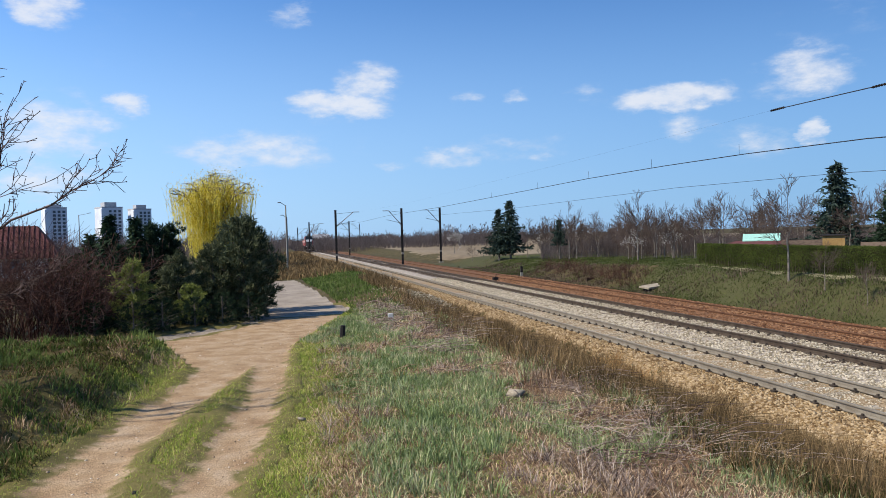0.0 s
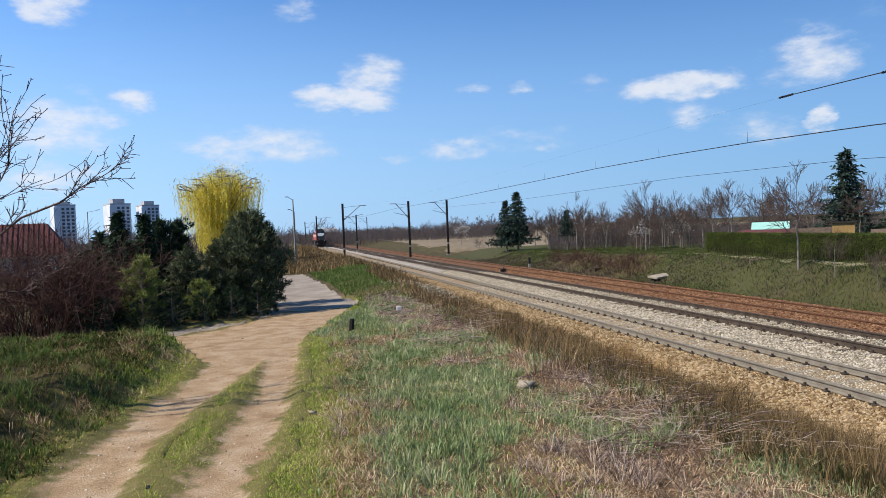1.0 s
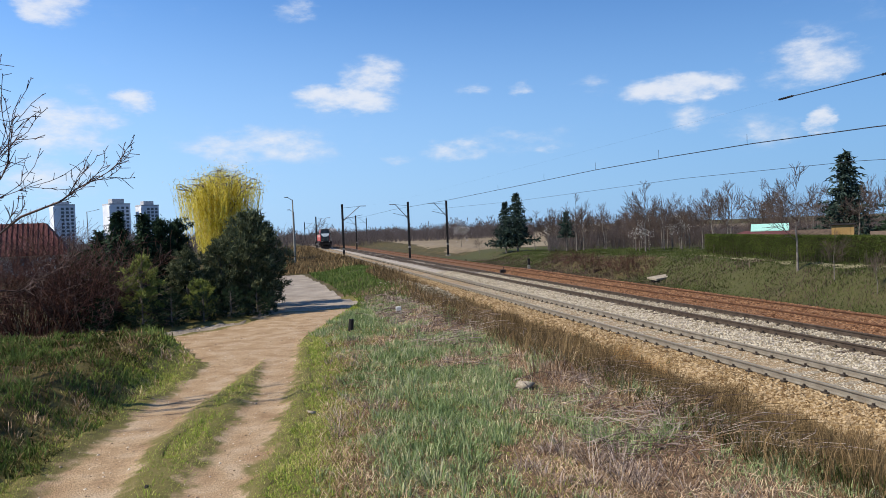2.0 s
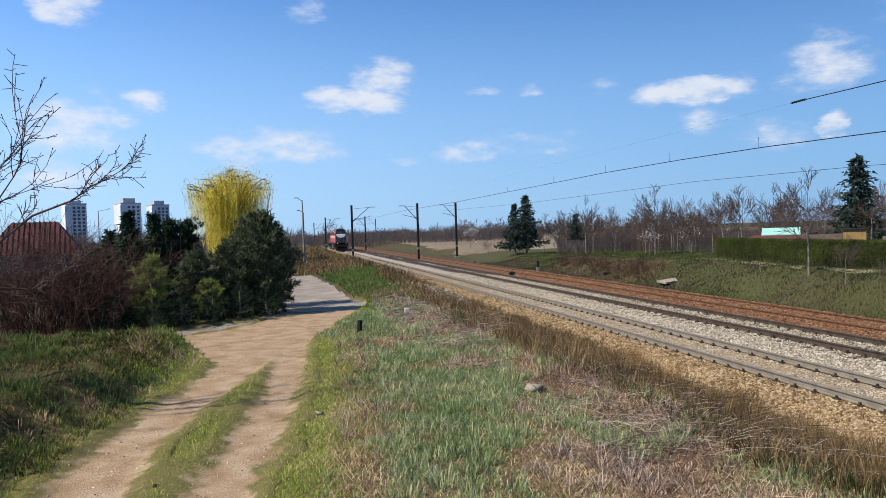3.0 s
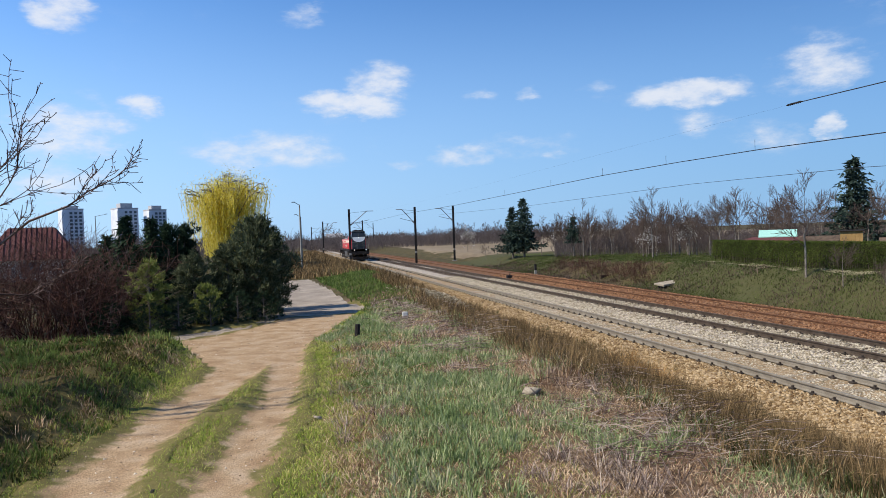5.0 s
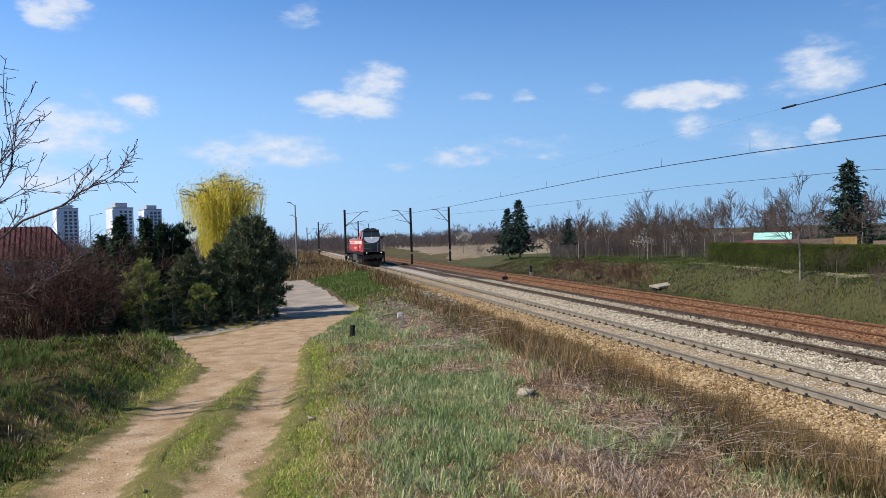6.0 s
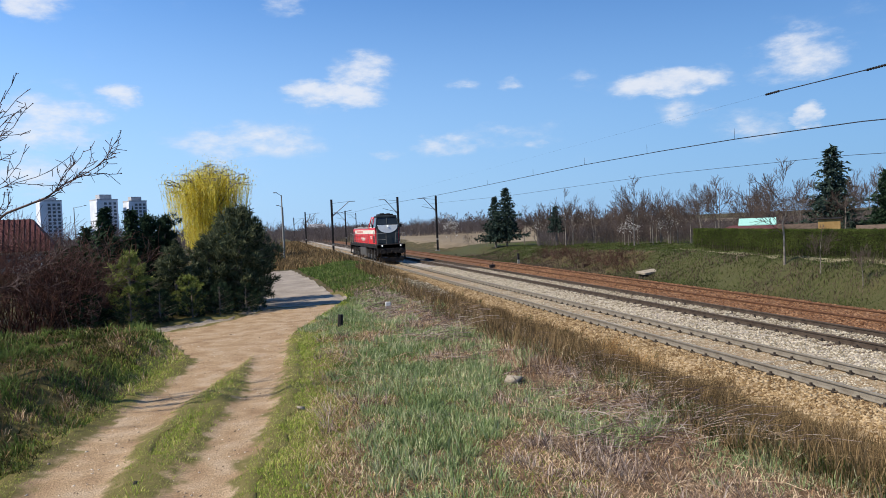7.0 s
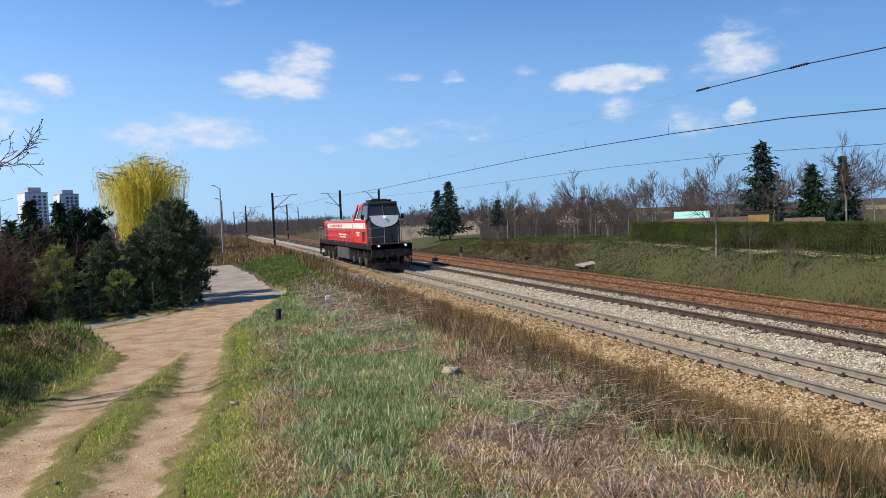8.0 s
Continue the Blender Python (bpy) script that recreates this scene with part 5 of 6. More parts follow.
def far_house(bearing, dist, w, h, label):
    a = radians(bearing)
    x, y = dist * math.sin(a), dist * math.cos(a)
    t = thing("house", (x, y, float(height(x, y))), label, "house", "distant houses", rz=-bearing + 20)
    part("wall", boxes((-w / 2, w / 2, -w * 0.35, w * 0.35, -1, h)), M["plaster"], t)
    part("roof", ([(-w * 0.55, -w * 0.4, h), (w * 0.55, -w * 0.4, h), (w * 0.55, w * 0.4, h), (-w * 0.55, w * 0.4, h), (-w * 0.55, 0, h + w * 0.3), (w * 0.55, 0, h + w * 0.3)],
                  [(0, 1, 5, 4), (2, 3, 4, 5), (0, 4, 3), (1, 2, 5), (0, 3, 2, 1)]), M["tower_dark"], t)
    for k in (-1, 1):
        part("window", boxes((k * w * 0.25 - 0.6, k * w * 0.25 + 0.6, -w * 0.35 - 0.05, -w * 0.35, h * 0.4, h * 0.75)), M["glass"], t)


far_house(3.9, 440, 9, 3.6, "distant pale house beside the railway")

# ---- fields, paths and grass ----
M["field"] = material("ploughed_field", [(0.129, 0.0963, 0.0602), (0.176, 0.138, 0.0903), (0.215, 0.176, 0.12)], 0.05, fine=1.2, bump=0.4, fine_amount=0.2, stretch=(1, 0.3, 1))
M["dry_path"] = material("trodden_grass", [(0.146, 0.129, 0.0731), (0.215, 0.194, 0.12)], 1.2, fine=20, fine_amount=0.35)
ragged("field", M["field"], lambda x, y: np.minimum(x - (26 + 0.05 * (y - 95) + 2 * fbm(x, y, 0.08, 3)), y - (96 + 0.35 * (x - 26) + 2 * fbm(x, y, 0.1, 2))),
       np.concatenate([np.arange(24, 60, 1.0), np.arange(60, 260, 6.0)]), np.concatenate([np.arange(94, 150, 1.0), np.arange(150, 420, 6.0)]), 0.05, "bare tan ploughed field", "field")
ragged("footpath", M["dry_path"], lambda x, y: 0.55 + 0.2 * fbm(x, y, 0.8, 2) - np.abs(x - np.interp(y, [14, 26, 32.5, 39.3, 44.3, 50], [25.2, 25.0, 25.3, 26.4, 27.2, 27.6])),
       np.arange(24, 29, 0.15), np.arange(14, 48, 0.2), 0.012, "trodden path along the hedge", "path")


def scatter(x0, x1, y0, y1, dens, seed, keep, power=1.0):
    rng = np.random.default_rng(seed)
    n = int(dens * (x1 - x0) * (y1 - y0))
    x = rng.uniform(x0, x1, n)
    y = y0 + (y1 - y0) * rng.uniform(0, 1, n) ** power
    k = keep(x, y, rng.uniform(0, 1, n))
    x, y = x[k], y[k]
    return np.stack([x, y, height(x, y) - 0.01], 1), rng


def grass(name, mat, x0, x1, y0, y1, dens, seed, keep, h, w, lean, label, power=1.0):
    p, rng = scatter(x0, x1, y0, y1, dens, seed, keep, power)
    n = len(p)
    dist = np.hypot(p[:, 0], p[:, 1])
    grow_w = np.clip(dist / 12, 0.85, 6)
    v, f = blades(p, rng.uniform(h[0], h[1], n) * (0.75 + 0.35 * fbm(p[:, 0], p[:, 1], 0.9, 12)), rng.uniform(w[0], w[1], n) * grow_w, rng.uniform(lean[0], lean[1], n), seed)
    return tagged(part(name, (v, f), M[mat]), label, "grass", kind="stuff")


def open_ground(x, y):
    """Off the spots that small posts and stones take up."""
    ok = np.hypot((x - 5.9) / 1.3, (y - 25.6) / 1.6) > 1.0
    for a, b, r in ((1.5, 15.6, 0.55), (3.0, 18.0, 0.8), (3.08, 8.8, 0.3), (0.32, 8.75, 0.25)):
        ok &= np.hypot(x - a, (y - b) * 0.6) > r
    return ok


def clumps(name, mat, x0, x1, y0, y1, n, seed, keep, count, h, w, spread, label, lean=(0.15, 0.95), power=1.2):
    """Tussocks: blades that spring from one foot and bend outwards."""
    rng = np.random.default_rng(seed)
    x, y = rng.uniform(x0, x1, n), y0 + (y1 - y0) * rng.uniform(0, 1, n) ** power
    k = keep(x, y, rng.uniform(0, 1, n)) & open_ground(x, y)
    x, y = x[k], y[k]
    m = rng.integers(count[0], count[1], len(x))
    i = np.repeat(np.arange(len(x)), m)
    a = rng.uniform(0, 2 * math.pi, len(i))
    size = rng.uniform(0.6, 1.25, len(x))[i]
    rad = np.sqrt(rng.uniform(0, 1, len(i))) * spread * size
    px, py = x[i] + np.cos(a) * rad, y[i] + np.sin(a) * rad
    p = np.stack([px, py, height(px, py) - 0.01], 1)
    wide = np.clip(np.hypot(px, py) / 12, 0.85, 6)
    v, f = blades(p, rng.uniform(h[0], h[1], len(i)) * size, rng.uniform(w[0], w[1], len(i)) * wide,
                  np.clip(rng.uniform(lean[0], lean[1], len(i)) * (0.45 + 0.7 * rad / spread), 0.05, 0.99), seed, heading=a + rng.normal(scale=0.5, size=len(i)))
    return tagged(part(name, (v, f), M[mat]), label, "grass", kind="stuff")


# stands of blue-green grass and mats of dead stalks in the meadow: centre and half widths
STANDS = [(2.15, 9.9, 1.0, 1.3), (1.35, 7.2, 0.7, 1.2), (3.1, 6.8, 0.45, 0.6), (2.8, 13.3, 1.4, 1.5), (1.5, 5.0, 0.8, 0.7), (1.5, 17.2, 0.6, 1.5)]
MATS = [(2.6, 11.1, 0.5, 0.6), (3.75, 9.0, 0.8, 1.6), (2.25, 6.2, 0.5, 0.9), (0.5, 8.6, 0.3, 3.6), (3.6, 15.5, 0.9, 1.8), (2.9, 5.0, 0.7, 0.6)]


def mounds(rows, x, y):
    return sum(np.exp(-((x - a) / w) ** 2 - ((y - b) / l) ** 2) for a, b, w, l in rows)


def green_patch(x, y):
    return 0.5 * fbm(x, y, 0.8, 21) + 0.75 * fbm(x, y, 2.4, 22) + 0.42 * mounds(STANDS, x, y) - 0.5 * mounds(MATS, x, y) + 0.09


def tussock(x, y):
    return np.clip(0.75 + 1.3 * fbm(x, y, 3.2, 23), 0.15, 1)


def off(x, y, d):
    return dirt(x, y) + 0.10 * fbm(x, y, 2.5, 14) < d


def clear_of_spill(x, y):
    return np.hypot((x - 5.9) / 1.3, (y - 25.6) / 1.6) > 1.1


grass("meadow_grass", "grass", 0.2, 5.4, 4.0, 24, 1500, 31, lambda x, y, r: off(x, y, -0.35 - 0.6 * ((r * 7919) % 1)) & (r < np.clip(0.45 + 1.5 * green_patch(x, y), 0.03, 1) * tussock(x, y)) & (x < 5.2), (0.05, 0.16), (0.006, 0.013), (0.3, 0.95), "blue-green spring meadow grass", 1.35)
clumps("meadow_tussocks", "grass", 0.5, 5.0, 4.2, 23, 5200, 131, lambda x, y, r: off(x, y, -0.55) & (r < np.clip(0.16 + 1.3 * green_patch(x, y), 0.01, 1)), (14, 34), (0.07, 0.20), (0.007, 0.015), 0.085, "tussocks of blue-green meadow grass")
grass("dead_meadow_grass", "straw", 0.2, 5.6, 4.0, 24, 1300, 32, lambda x, y, r: off(x, y, -0.3 - 0.5 * ((r * 7919) % 1)) & (r < np.clip(0.5 - 1.0 * green_patch(x, y), 0.1, 1) * (1.15 - 0.5 * tussock(x, y))) & (x < 4.3 + 0.8 * fbm(x, y, 0.7, 39)), (0.07, 0.24), (0.005, 0.010), (0.88, 1.0), "flattened straw-coloured dead grass", 1.35)
clumps("dead_tussocks", "grey_straw", 0.5, 5.2, 4.2, 24, 2000, 132, lambda x, y, r: off(x, y, -0.55) & (r < np.clip(0.10 - 0.9 * green_patch(x, y), 0.02, 1)), (16, 36), (0.12, 0.34), (0.005, 0.009), 0.07, "tussocks of matted grey-brown dead grass", (0.7, 1.0))
grass("verge_grass", "verge", -2.6, 2.6, 3.5, 24, 3400, 33, lambda x, y, r: (r < np.clip(0.85 + 0.6 * fbm(x, y, 1.0, 25), 0.2, 1) * sstep(0.09, -0.05, dirt(x, y) + 0.1 * fbm(x, y, 2.5, 14))) & (dirt(x, y) > -0.5 - 0.7 * ((r * 7919) % 1)) & (x > -2.5) & ((y < 16.5) | (x > 0.3)), (0.035, 0.09), (0.005, 0.010), (0.4, 0.97), "short yellow-green grass along the wheel ruts", 1.3)
grass("bank_grass_tall", "olive_grass", -9, -2.0, 5.5, 18, 1500, 34, lambda x, y, r: off(x, y, -0.08) & (y < 16.8) & (r < 0.30 + 1.7 * fbm(x, y, 1.6, 26)), (0.04, 0.18), (0.008, 0.018), (0.4, 0.98), "rough green grass on the verge bank", 1.1)
grass("bank_weeds", "bank_grass", -6.5, -2.0, 5.5, 16.5, 900, 48, lambda x, y, r: off(x, y, -0.1) & (r < -0.05 + 1.7 * fbm(x, y, 1.9, 38)), (0.08, 0.26), (0.010, 0.022), (0.4, 0.95), "fresh green weeds on the verge bank", 1.1)
grass("bank_dead_grass", "dark_straw", -9, -2.1, 5.5, 18, 300, 35, lambda x, y, r: off(x, y, -0.15) & (r < 0.6 - 0.6 * fbm(x, y, 0.7, 26)), (0.10, 0.35), (0.005, 0.009), (0.8, 1.0), "dead brown stalks on the verge bank", 1.1)
clumps("bank_tussocks", "bank_grass", -7.5, -1.5, 5.5, 16.6, 2300, 133, lambda x, y, r: off(x, y, -0.35) & (x < -1.4) & (r < np.clip(0.05 + 1.5 * fbm(x, y, 1.1, 55), 0.02, 1)), (14, 30), (0.08, 0.24), (0.008, 0.017), 0.09, "tussocks of fresh grass on the verge bank")
clumps("bank_dead_tussocks", "straw", -6.5, -1.4, 6.0, 16.0, 2400, 134, lambda x, y, r: off(x, y, -0.2) & (x < -1.4) & (r < np.clip(-0.05 - 1.1 * fbm(x, y, 1.1, 55) + 0.3 * (dirt(x, y) > -0.7), 0, 1)), (10, 22), (0.08, 0.26), (0.005, 0.010), 0.08, "dead brown leaf litter and stalks on the verge bank", (0.75, 1.0))
clumps("verge_tussocks", "verge", -2.9, 2.8, 4.0, 22, 6500, 135, lambda x, y, r: off(x, y, -0.14) & (dirt(x, y) > -0.85) & ((y < 16) | (x > 0.3)) & (r < np.clip(0.4 + 1.0 * fbm(x, y, 1.4, 56), 0.05, 1)), (10, 20), (0.045, 0.11), (0.006, 0.011), 0.07, "small tussocks of yellow-green grass along the ruts")
grass("rim_straw", "straw", 2.4, 5.0, 7.5, 26, 420, 36, lambda x, y, r: (r < np.clip(0.1 + 0.3 * (x - 3.2) + 0.7 * fbm(x, y, 0.5, 27), 0, 1)) & (x < 5.3) & clear_of_spill(x, y), (0.15, 0.45), (0.005, 0.009), (0.6, 1.0), "pale matted dead grass at the rim of the ditch", 1.2)
grass("ditch_reeds", "dark_straw", 3.9, 9.0, 3.5, 34, 480, 37, lambda x, y, r: (r < np.clip(0.6 + 1.0 * fbm(x, y, 0.9, 28), 0.08, 1)) & (x < 8.6 + 1.1 * fbm(x, y, 0.9, 29)) & clear_of_spill(x, y), (0.2, 0.6), (0.005, 0.010), (0.15, 0.85), "brown dry grass on the slope of the ditch", 1.2)
grass("ditch_green_grass", "olive_grass", 3.9, 8.9, 3.5, 20, 950, 38, lambda x, y, r: (r < np.clip(0.55 + 0.9 * fbm(x, y, 0.5, 30) + 0.08 * (9 - y), 0, 1)) & (x > 4.2 + 0.8 * fbm(x, y, 0.7, 39)), (0.12, 0.4), (0.005, 0.010), (0.15, 0.8), "olive grass in the ditch")
grass("green_bank_grass", "bank_grass", 1.7, 6.0, 21, 50, 230, 39, lambda x, y, r: off(x, y, -0.12) & (x < 5.2 + 0.5 * fbm(x, y, 0.4, 31)), (0.08, 0.2), (0.007, 0.012), (0.1, 0.7), "bright green grass on the bank beside the lane", 1.2)
grass("far_reeds", "dark_straw", -3, 9.2, 34, 130, 42, 40, lambda x, y, r: off(x, y, -0.1) & ((x > 5.0) | (y > 41)), (0.25, 0.7), (0.007, 0.012), (0.15, 0.8), "brown dry grass beside the railway", 1.6)


grass("opposite_bank_turf", "far_turf", 20.8, 34, 13, 80, 200, 41, lambda x, y, r: (r < np.clip(0.75 + 0.9 * fbm(x, y, 0.6, 32), 0.2, 1) * (1 - raw_earth(x, y))), (0.06, 0.2), (0.006, 0.012), (0.3, 0.98), "dark green spring turf on the opposite bank", 1.2)
grass("opposite_bank_fresh_grass", "bank_grass", 21.5, 30, 14, 80, 60, 53, lambda x, y, r: (r < np.clip(0.1 + 1.1 * fbm(x, y, 0.45, 54), 0, 1) * (1 - raw_earth(x, y))), (0.06, 0.16), (0.005, 0.009), (0.3, 0.98), "fresh green grass on the opposite bank", 1.2)
grass("opposite_bank_brush", "far_brush", 20.6, 25.5, 13, 85, 95, 42, lambda x, y, r: (r < np.clip(0.3 - 1.3 * fbm(x, y, 0.5, 32) + 0.4 * raw_earth(x, y), 0.05, 1)), (0.10, 0.4), (0.006, 0.010), (0.3, 1.0), "dark brown dead stalks on the opposite bank", 1.2)




def lying_stalks(name, n, x0, x1, y0, y1, length, mat, seed, label, r=0.0026):
    """Long dead stalks, bent and matted over one another."""
    rng = np.random.default_rng(seed)
    segs = []
    for i in range(n):
        x, y = rng.uniform(x0, x1), y0 + (y1 - y0) * rng.uniform(0, 1) ** 1.3
        if float(dirt(x, y)) > -0.6 or float(fbm(x, y, 0.5, 27)) < -0.25 + 0.25 * (x < 3):
            continue
        a = rng.normal(0.5, 0.9)
        L = rng.uniform(*length)
        p = np.array([x, y, float(height(x, y)) + rng.uniform(0.01, 0.06)])
        rise = rng.uniform(-0.05, 0.45)
        for k in range(3):
            q = p + np.array([math.cos(a), math.sin(a), rise]) * L / 3
            q[2] = max(q[2], float(height(q[0], q[1])) + 0.01)
            segs.append((tuple(p), tuple(q), r * (1 + y / 14), r * (0.8 + y / 16)))
            p, rise, a = q, rise - 0.22, a + rng.normal(scale=0.2)
    tagged(part(name, sticks(segs, 3), M[mat]), label, "dead stalks", kind="stuff")


grass("reed_tufts", "dark_straw", 7.0, 9.35, 4, 34, 520, 43, lambda x, y, r: (fbm(x, y, 1.5, 33) > 0.22 + 0.15 * (x - 8)), (0.3, 0.75), (0.006, 0.011), (0.1, 0.7), "tall brown tufts at the foot of the ballast", 1.2)
clumps("ditch_tussocks", "dark_straw", 4.4, 9.2, 4, 34, 2400, 136, lambda x, y, r: (r < np.clip(0.35 + 1.0 * fbm(x, y, 0.8, 57), 0.05, 1)) & (x < 8.9 + 0.8 * fbm(x, y, 0.9, 29)) & clear_of_spill(x, y), (16, 34), (0.25, 0.65), (0.005, 0.009), 0.10, "tussocks of brown dry grass in the ditch", (0.1, 0.8))
clumps("ballast_edge_tussocks", "olive_grass", 8.3, 9.7, 5, 40, 420, 137, lambda x, y, r: r < np.clip(0.5 + 1.3 * fbm(x, y, 0.6, 58) - 0.5 * (x - 8.6), 0, 1), (12, 26), (0.15, 0.42), (0.006, 0.010), 0.10, "olive tussocks growing into the foot of the ballast")
clumps("rusty_tussocks", "orange_straw", 6.7, 7.5, 12.9, 14.4, 16, 138, lambda x, y, r: r < 2, (40, 70), (0.4, 0.8), (0.007, 0.011), 0.13, "rust-coloured tussock in the ditch", (0.2, 0.85))
grass("straw_tufts", "straw", 3.2, 8.6, 5, 26, 420, 44, lambda x, y, r: (fbm(x, y, 1.1, 34) > 0.45) & clear_of_spill(x, y), (0.25, 0.6), (0.006, 0.011), (0.1, 0.8), "pale straw tufts beside the ditch", 1.2)
grass("bright_tufts", "bank_grass", 0.9, 4.6, 5, 16, 900, 45, lambda x, y, r: (fbm(x, y, 1.3, 35) > 0.42) & off(x, y, -0.6), (0.08, 0.2), (0.008, 0.015), (0.1, 0.8), "fresh green tufts in the meadow", 1.2)
grass("orchard_grass", "bank_grass", 25.5, 40, 44, 92, 45, 46, lambda x, y, r: fbm(x, y, 0.2, 36) > -0.4, (0.04, 0.11), (0.004, 0.007), (0.3, 0.95), "fresh green grass under the orchard trees", 1.2)
grass("rear_grass", "grass", -7, 5, -8, 4.2, 110, 47, lambda x, y, r: off(x, y, -0.1), (0.06, 0.2), (0.010, 0.018), (0.15, 0.85), "spring grass beside the track")
lying_stalks("matted_stalks", 2600, 2.3, 5.0, 6, 24, (0.25, 0.75), "grey_straw", 71, "long grey-brown dead stalks matted on the grass")
lying_stalks("meadow_stalks", 900, 0.7, 4.5, 5, 14, (0.15, 0.5), "straw", 72, "loose dead stalks in the meadow")
lying_stalks("standing_stalks", 1500, 4.2, 8.4, 5, 30, (0.5, 0.95), "dark_straw", 73, "tall dry stalks on the slope of the ditch")

# ---- small things ----


def small_things():
    z = lambda x, y: float(height(x, y))
    t = thing("marker_post", (1.5, 16.1, z(1.5, 16.1) - 0.03), "short black wooden post in the grass", "post")
    part("post", tubes(((0, 0, 0), (0.02, 0, 0.30), 0.06, 0.055)), M["steel_dark"], t)
    t = thing("boundary_stone", (3.0, 18.7, z(3.0, 18.7) - 0.03), "small whitewashed boundary stone in the grass", "stone")
    part("stone", boxes((-0.07, 0.07, -0.05, 0.05, 0, 0.24), bevel=0.025), M["plaster"], t)
    for x, y, s, lab, m in ((0.32, 8.9, 0.06, "pale stone on the verge of the track", "sleeper"), (3.08, 9.1, 0.125, "pale concrete lump in the meadow", "sleeper"),
                            (-1.2, 6.75, 0.035, "dark clod on the wheel rut", "steel_dark")):
        t = thing("loose_stone", (x, y, z(x, y) + s * 0.3), lab, "stone", "loose stones")
        v, f = stones(np.zeros((1, 3)), np.array([s * 1.2]), int(s * 1000))
        part("stone", (v * np.array([1.3, 1, 0.8]), f), M[m], t)
    t = thing("kilometre_post", (21.5, 60.8, z(21.5, 60.8) - 0.05), "dark post with a pale foot beside the siding", "post")
    part("post", boxes((-0.09, 0.09, -0.09, 0.09, 0.45, 1.0), bevel=0.01), M["steel_dark"], t)
    part("foot", boxes((-0.1, 0.1, -0.1, 0.1, 0, 0.45), bevel=0.01), M["concrete"], t)
    t = thing("concrete_slab", (23.2, 40.6, z(23.2, 40.6) - 0.30), "broken concrete slab propped on the bank", "slab", rz=20)
    s = part("slab", boxes((-1.3, 1.25, -0.35, 0.4, 0.24, 0.36), bevel=0.03), M["sleeper"], t)
    s.rotation_euler = (radians(6), radians(-3), 0)
    # blocks in near-black, so that the gap under the slab looks shaded
    part("shade_prop", boxes((-1.0, -0.2, -0.05, 0.35, -0.2, 0.25), (0.2, 0.9, -0.1, 0.35, -0.2, 0.25), bevel=0.02), M["steel_dark"], t)
    # dark block added for the dark brush; its near-black panel imitates a shaded opening
    t = thing("culvert_head", (23.6, 50.5, z(23.6, 50.5) - 0.3), "low dark block among brown brush on the bank", "culvert", rz=10)
    part("wall", boxes((-0.7, 0.7, 0, 0.2, 0, 0.34), bevel=0.03), M["sleeper_dark"], t)
    part("dark_panel", boxes((-0.5, 0.5, -0.03, 0.0, 0.02, 0.24)), M["steel_dark"], t)
    t = thing("point_lever", (17.1, 54.5, TOP - 0.1), "dark point lever box beside the siding", "lever box")
    part("box", boxes((-0.2, 0.2, -0.18, 0.18, 0, 0.36), bevel=0.03), M["steel_dark"], t)
    part("lever", tubes(((0, 0, 0.3), (0.1, 0.05, 0.55), 0.03)), M["steel_dark"], t)
    # spilled ballast at the crossing place
    rng = np.random.default_rng(3)
    n = 2600
    p = np.stack([6.0 + rng.normal(scale=0.9, size=n), 26.6 + rng.normal(scale=0.8, size=n)], 1)
    v, f = stones(np.concatenate([p, (height(p[:, 0], p[:, 1]) + 0.5 * np.exp(-0.6 * ((p[:, 0] - 6) ** 2 + (p[:, 1] - 26.6) ** 2)) * rng.uniform(0.2, 1, n))[:, None]], 1), rng.uniform(0.02, 0.05, n), 4)
    tagged(part("spilled_ballast", (v, f), M["grey_stone"]), "spilled pale crushed stone on the bank", "ballast", kind="stuff")
    # grit and pebbles in the ruts
    n = 26000
    x, y = rng.uniform(-3.4, 2.2, n), 4.5 + 18 * rng.uniform(0, 1, n) ** 1.4
    k = dirt(x, y) > 0.02 + 0.2 * rng.uniform(0, 1, n) * (fbm(x, y, 1.4, 9) > -0.1)
    x, y = x[k], y[k]
    v, f = stones(np.stack([x, y, height(x, y) + 0.012], 1), rng.uniform(0.3, 1, len(x)) ** 9 * 0.018 + 0.003, 5)
    tagged(part("road_grit", (v, f), M["grit"]), "loose grit on the dirt track", "grit", kind="stuff")


small_things()

# ---- the locomotive ----
M["loco_red"] = material("red_gloss_paint", [(0.533, 0.0172, 0.0224), (0.619, 0.0275, 0.031)], 0.8, rough=0.35, fine=25, fine_amount=0.07, bump=0.02, spec=0.5)
M["loco_cream"] = material("cream_paint", [(0.585, 0.55, 0.447), (0.654, 0.619, 0.516)], 0.8, rough=0.4, fine=25, fine_amount=0.06, bump=0.02)
M["loco_grey"] = material("dark_grey_paint", [(0.0241, 0.0292, 0.031), (0.0413, 0.0473, 0.049)], 0.8, rough=0.45, fine=25, fine_amount=0.12, bump=0.03)
M["loco_silver"] = material("silver_paint", [(0.654, 0.654, 0.628), (0.731, 0.731, 0.705)], 1.2, rough=0.45, fine=25, fine_amount=0.1, bump=0.02)
M["loco_roof"] = material("grey_roof_paint", [(0.172, 0.159, 0.155), (0.241, 0.224, 0.215)], 0.8, rough=0.6, fine=20, fine_amount=0.2, bump=0.05)
M["bogie"] = material("grimy_bogie_steel", [(0.01, 0.009, 0.009), (0.034, 0.029, 0.026)], 2.5, rough=0.7, fine=30, fine_amount=0.35)
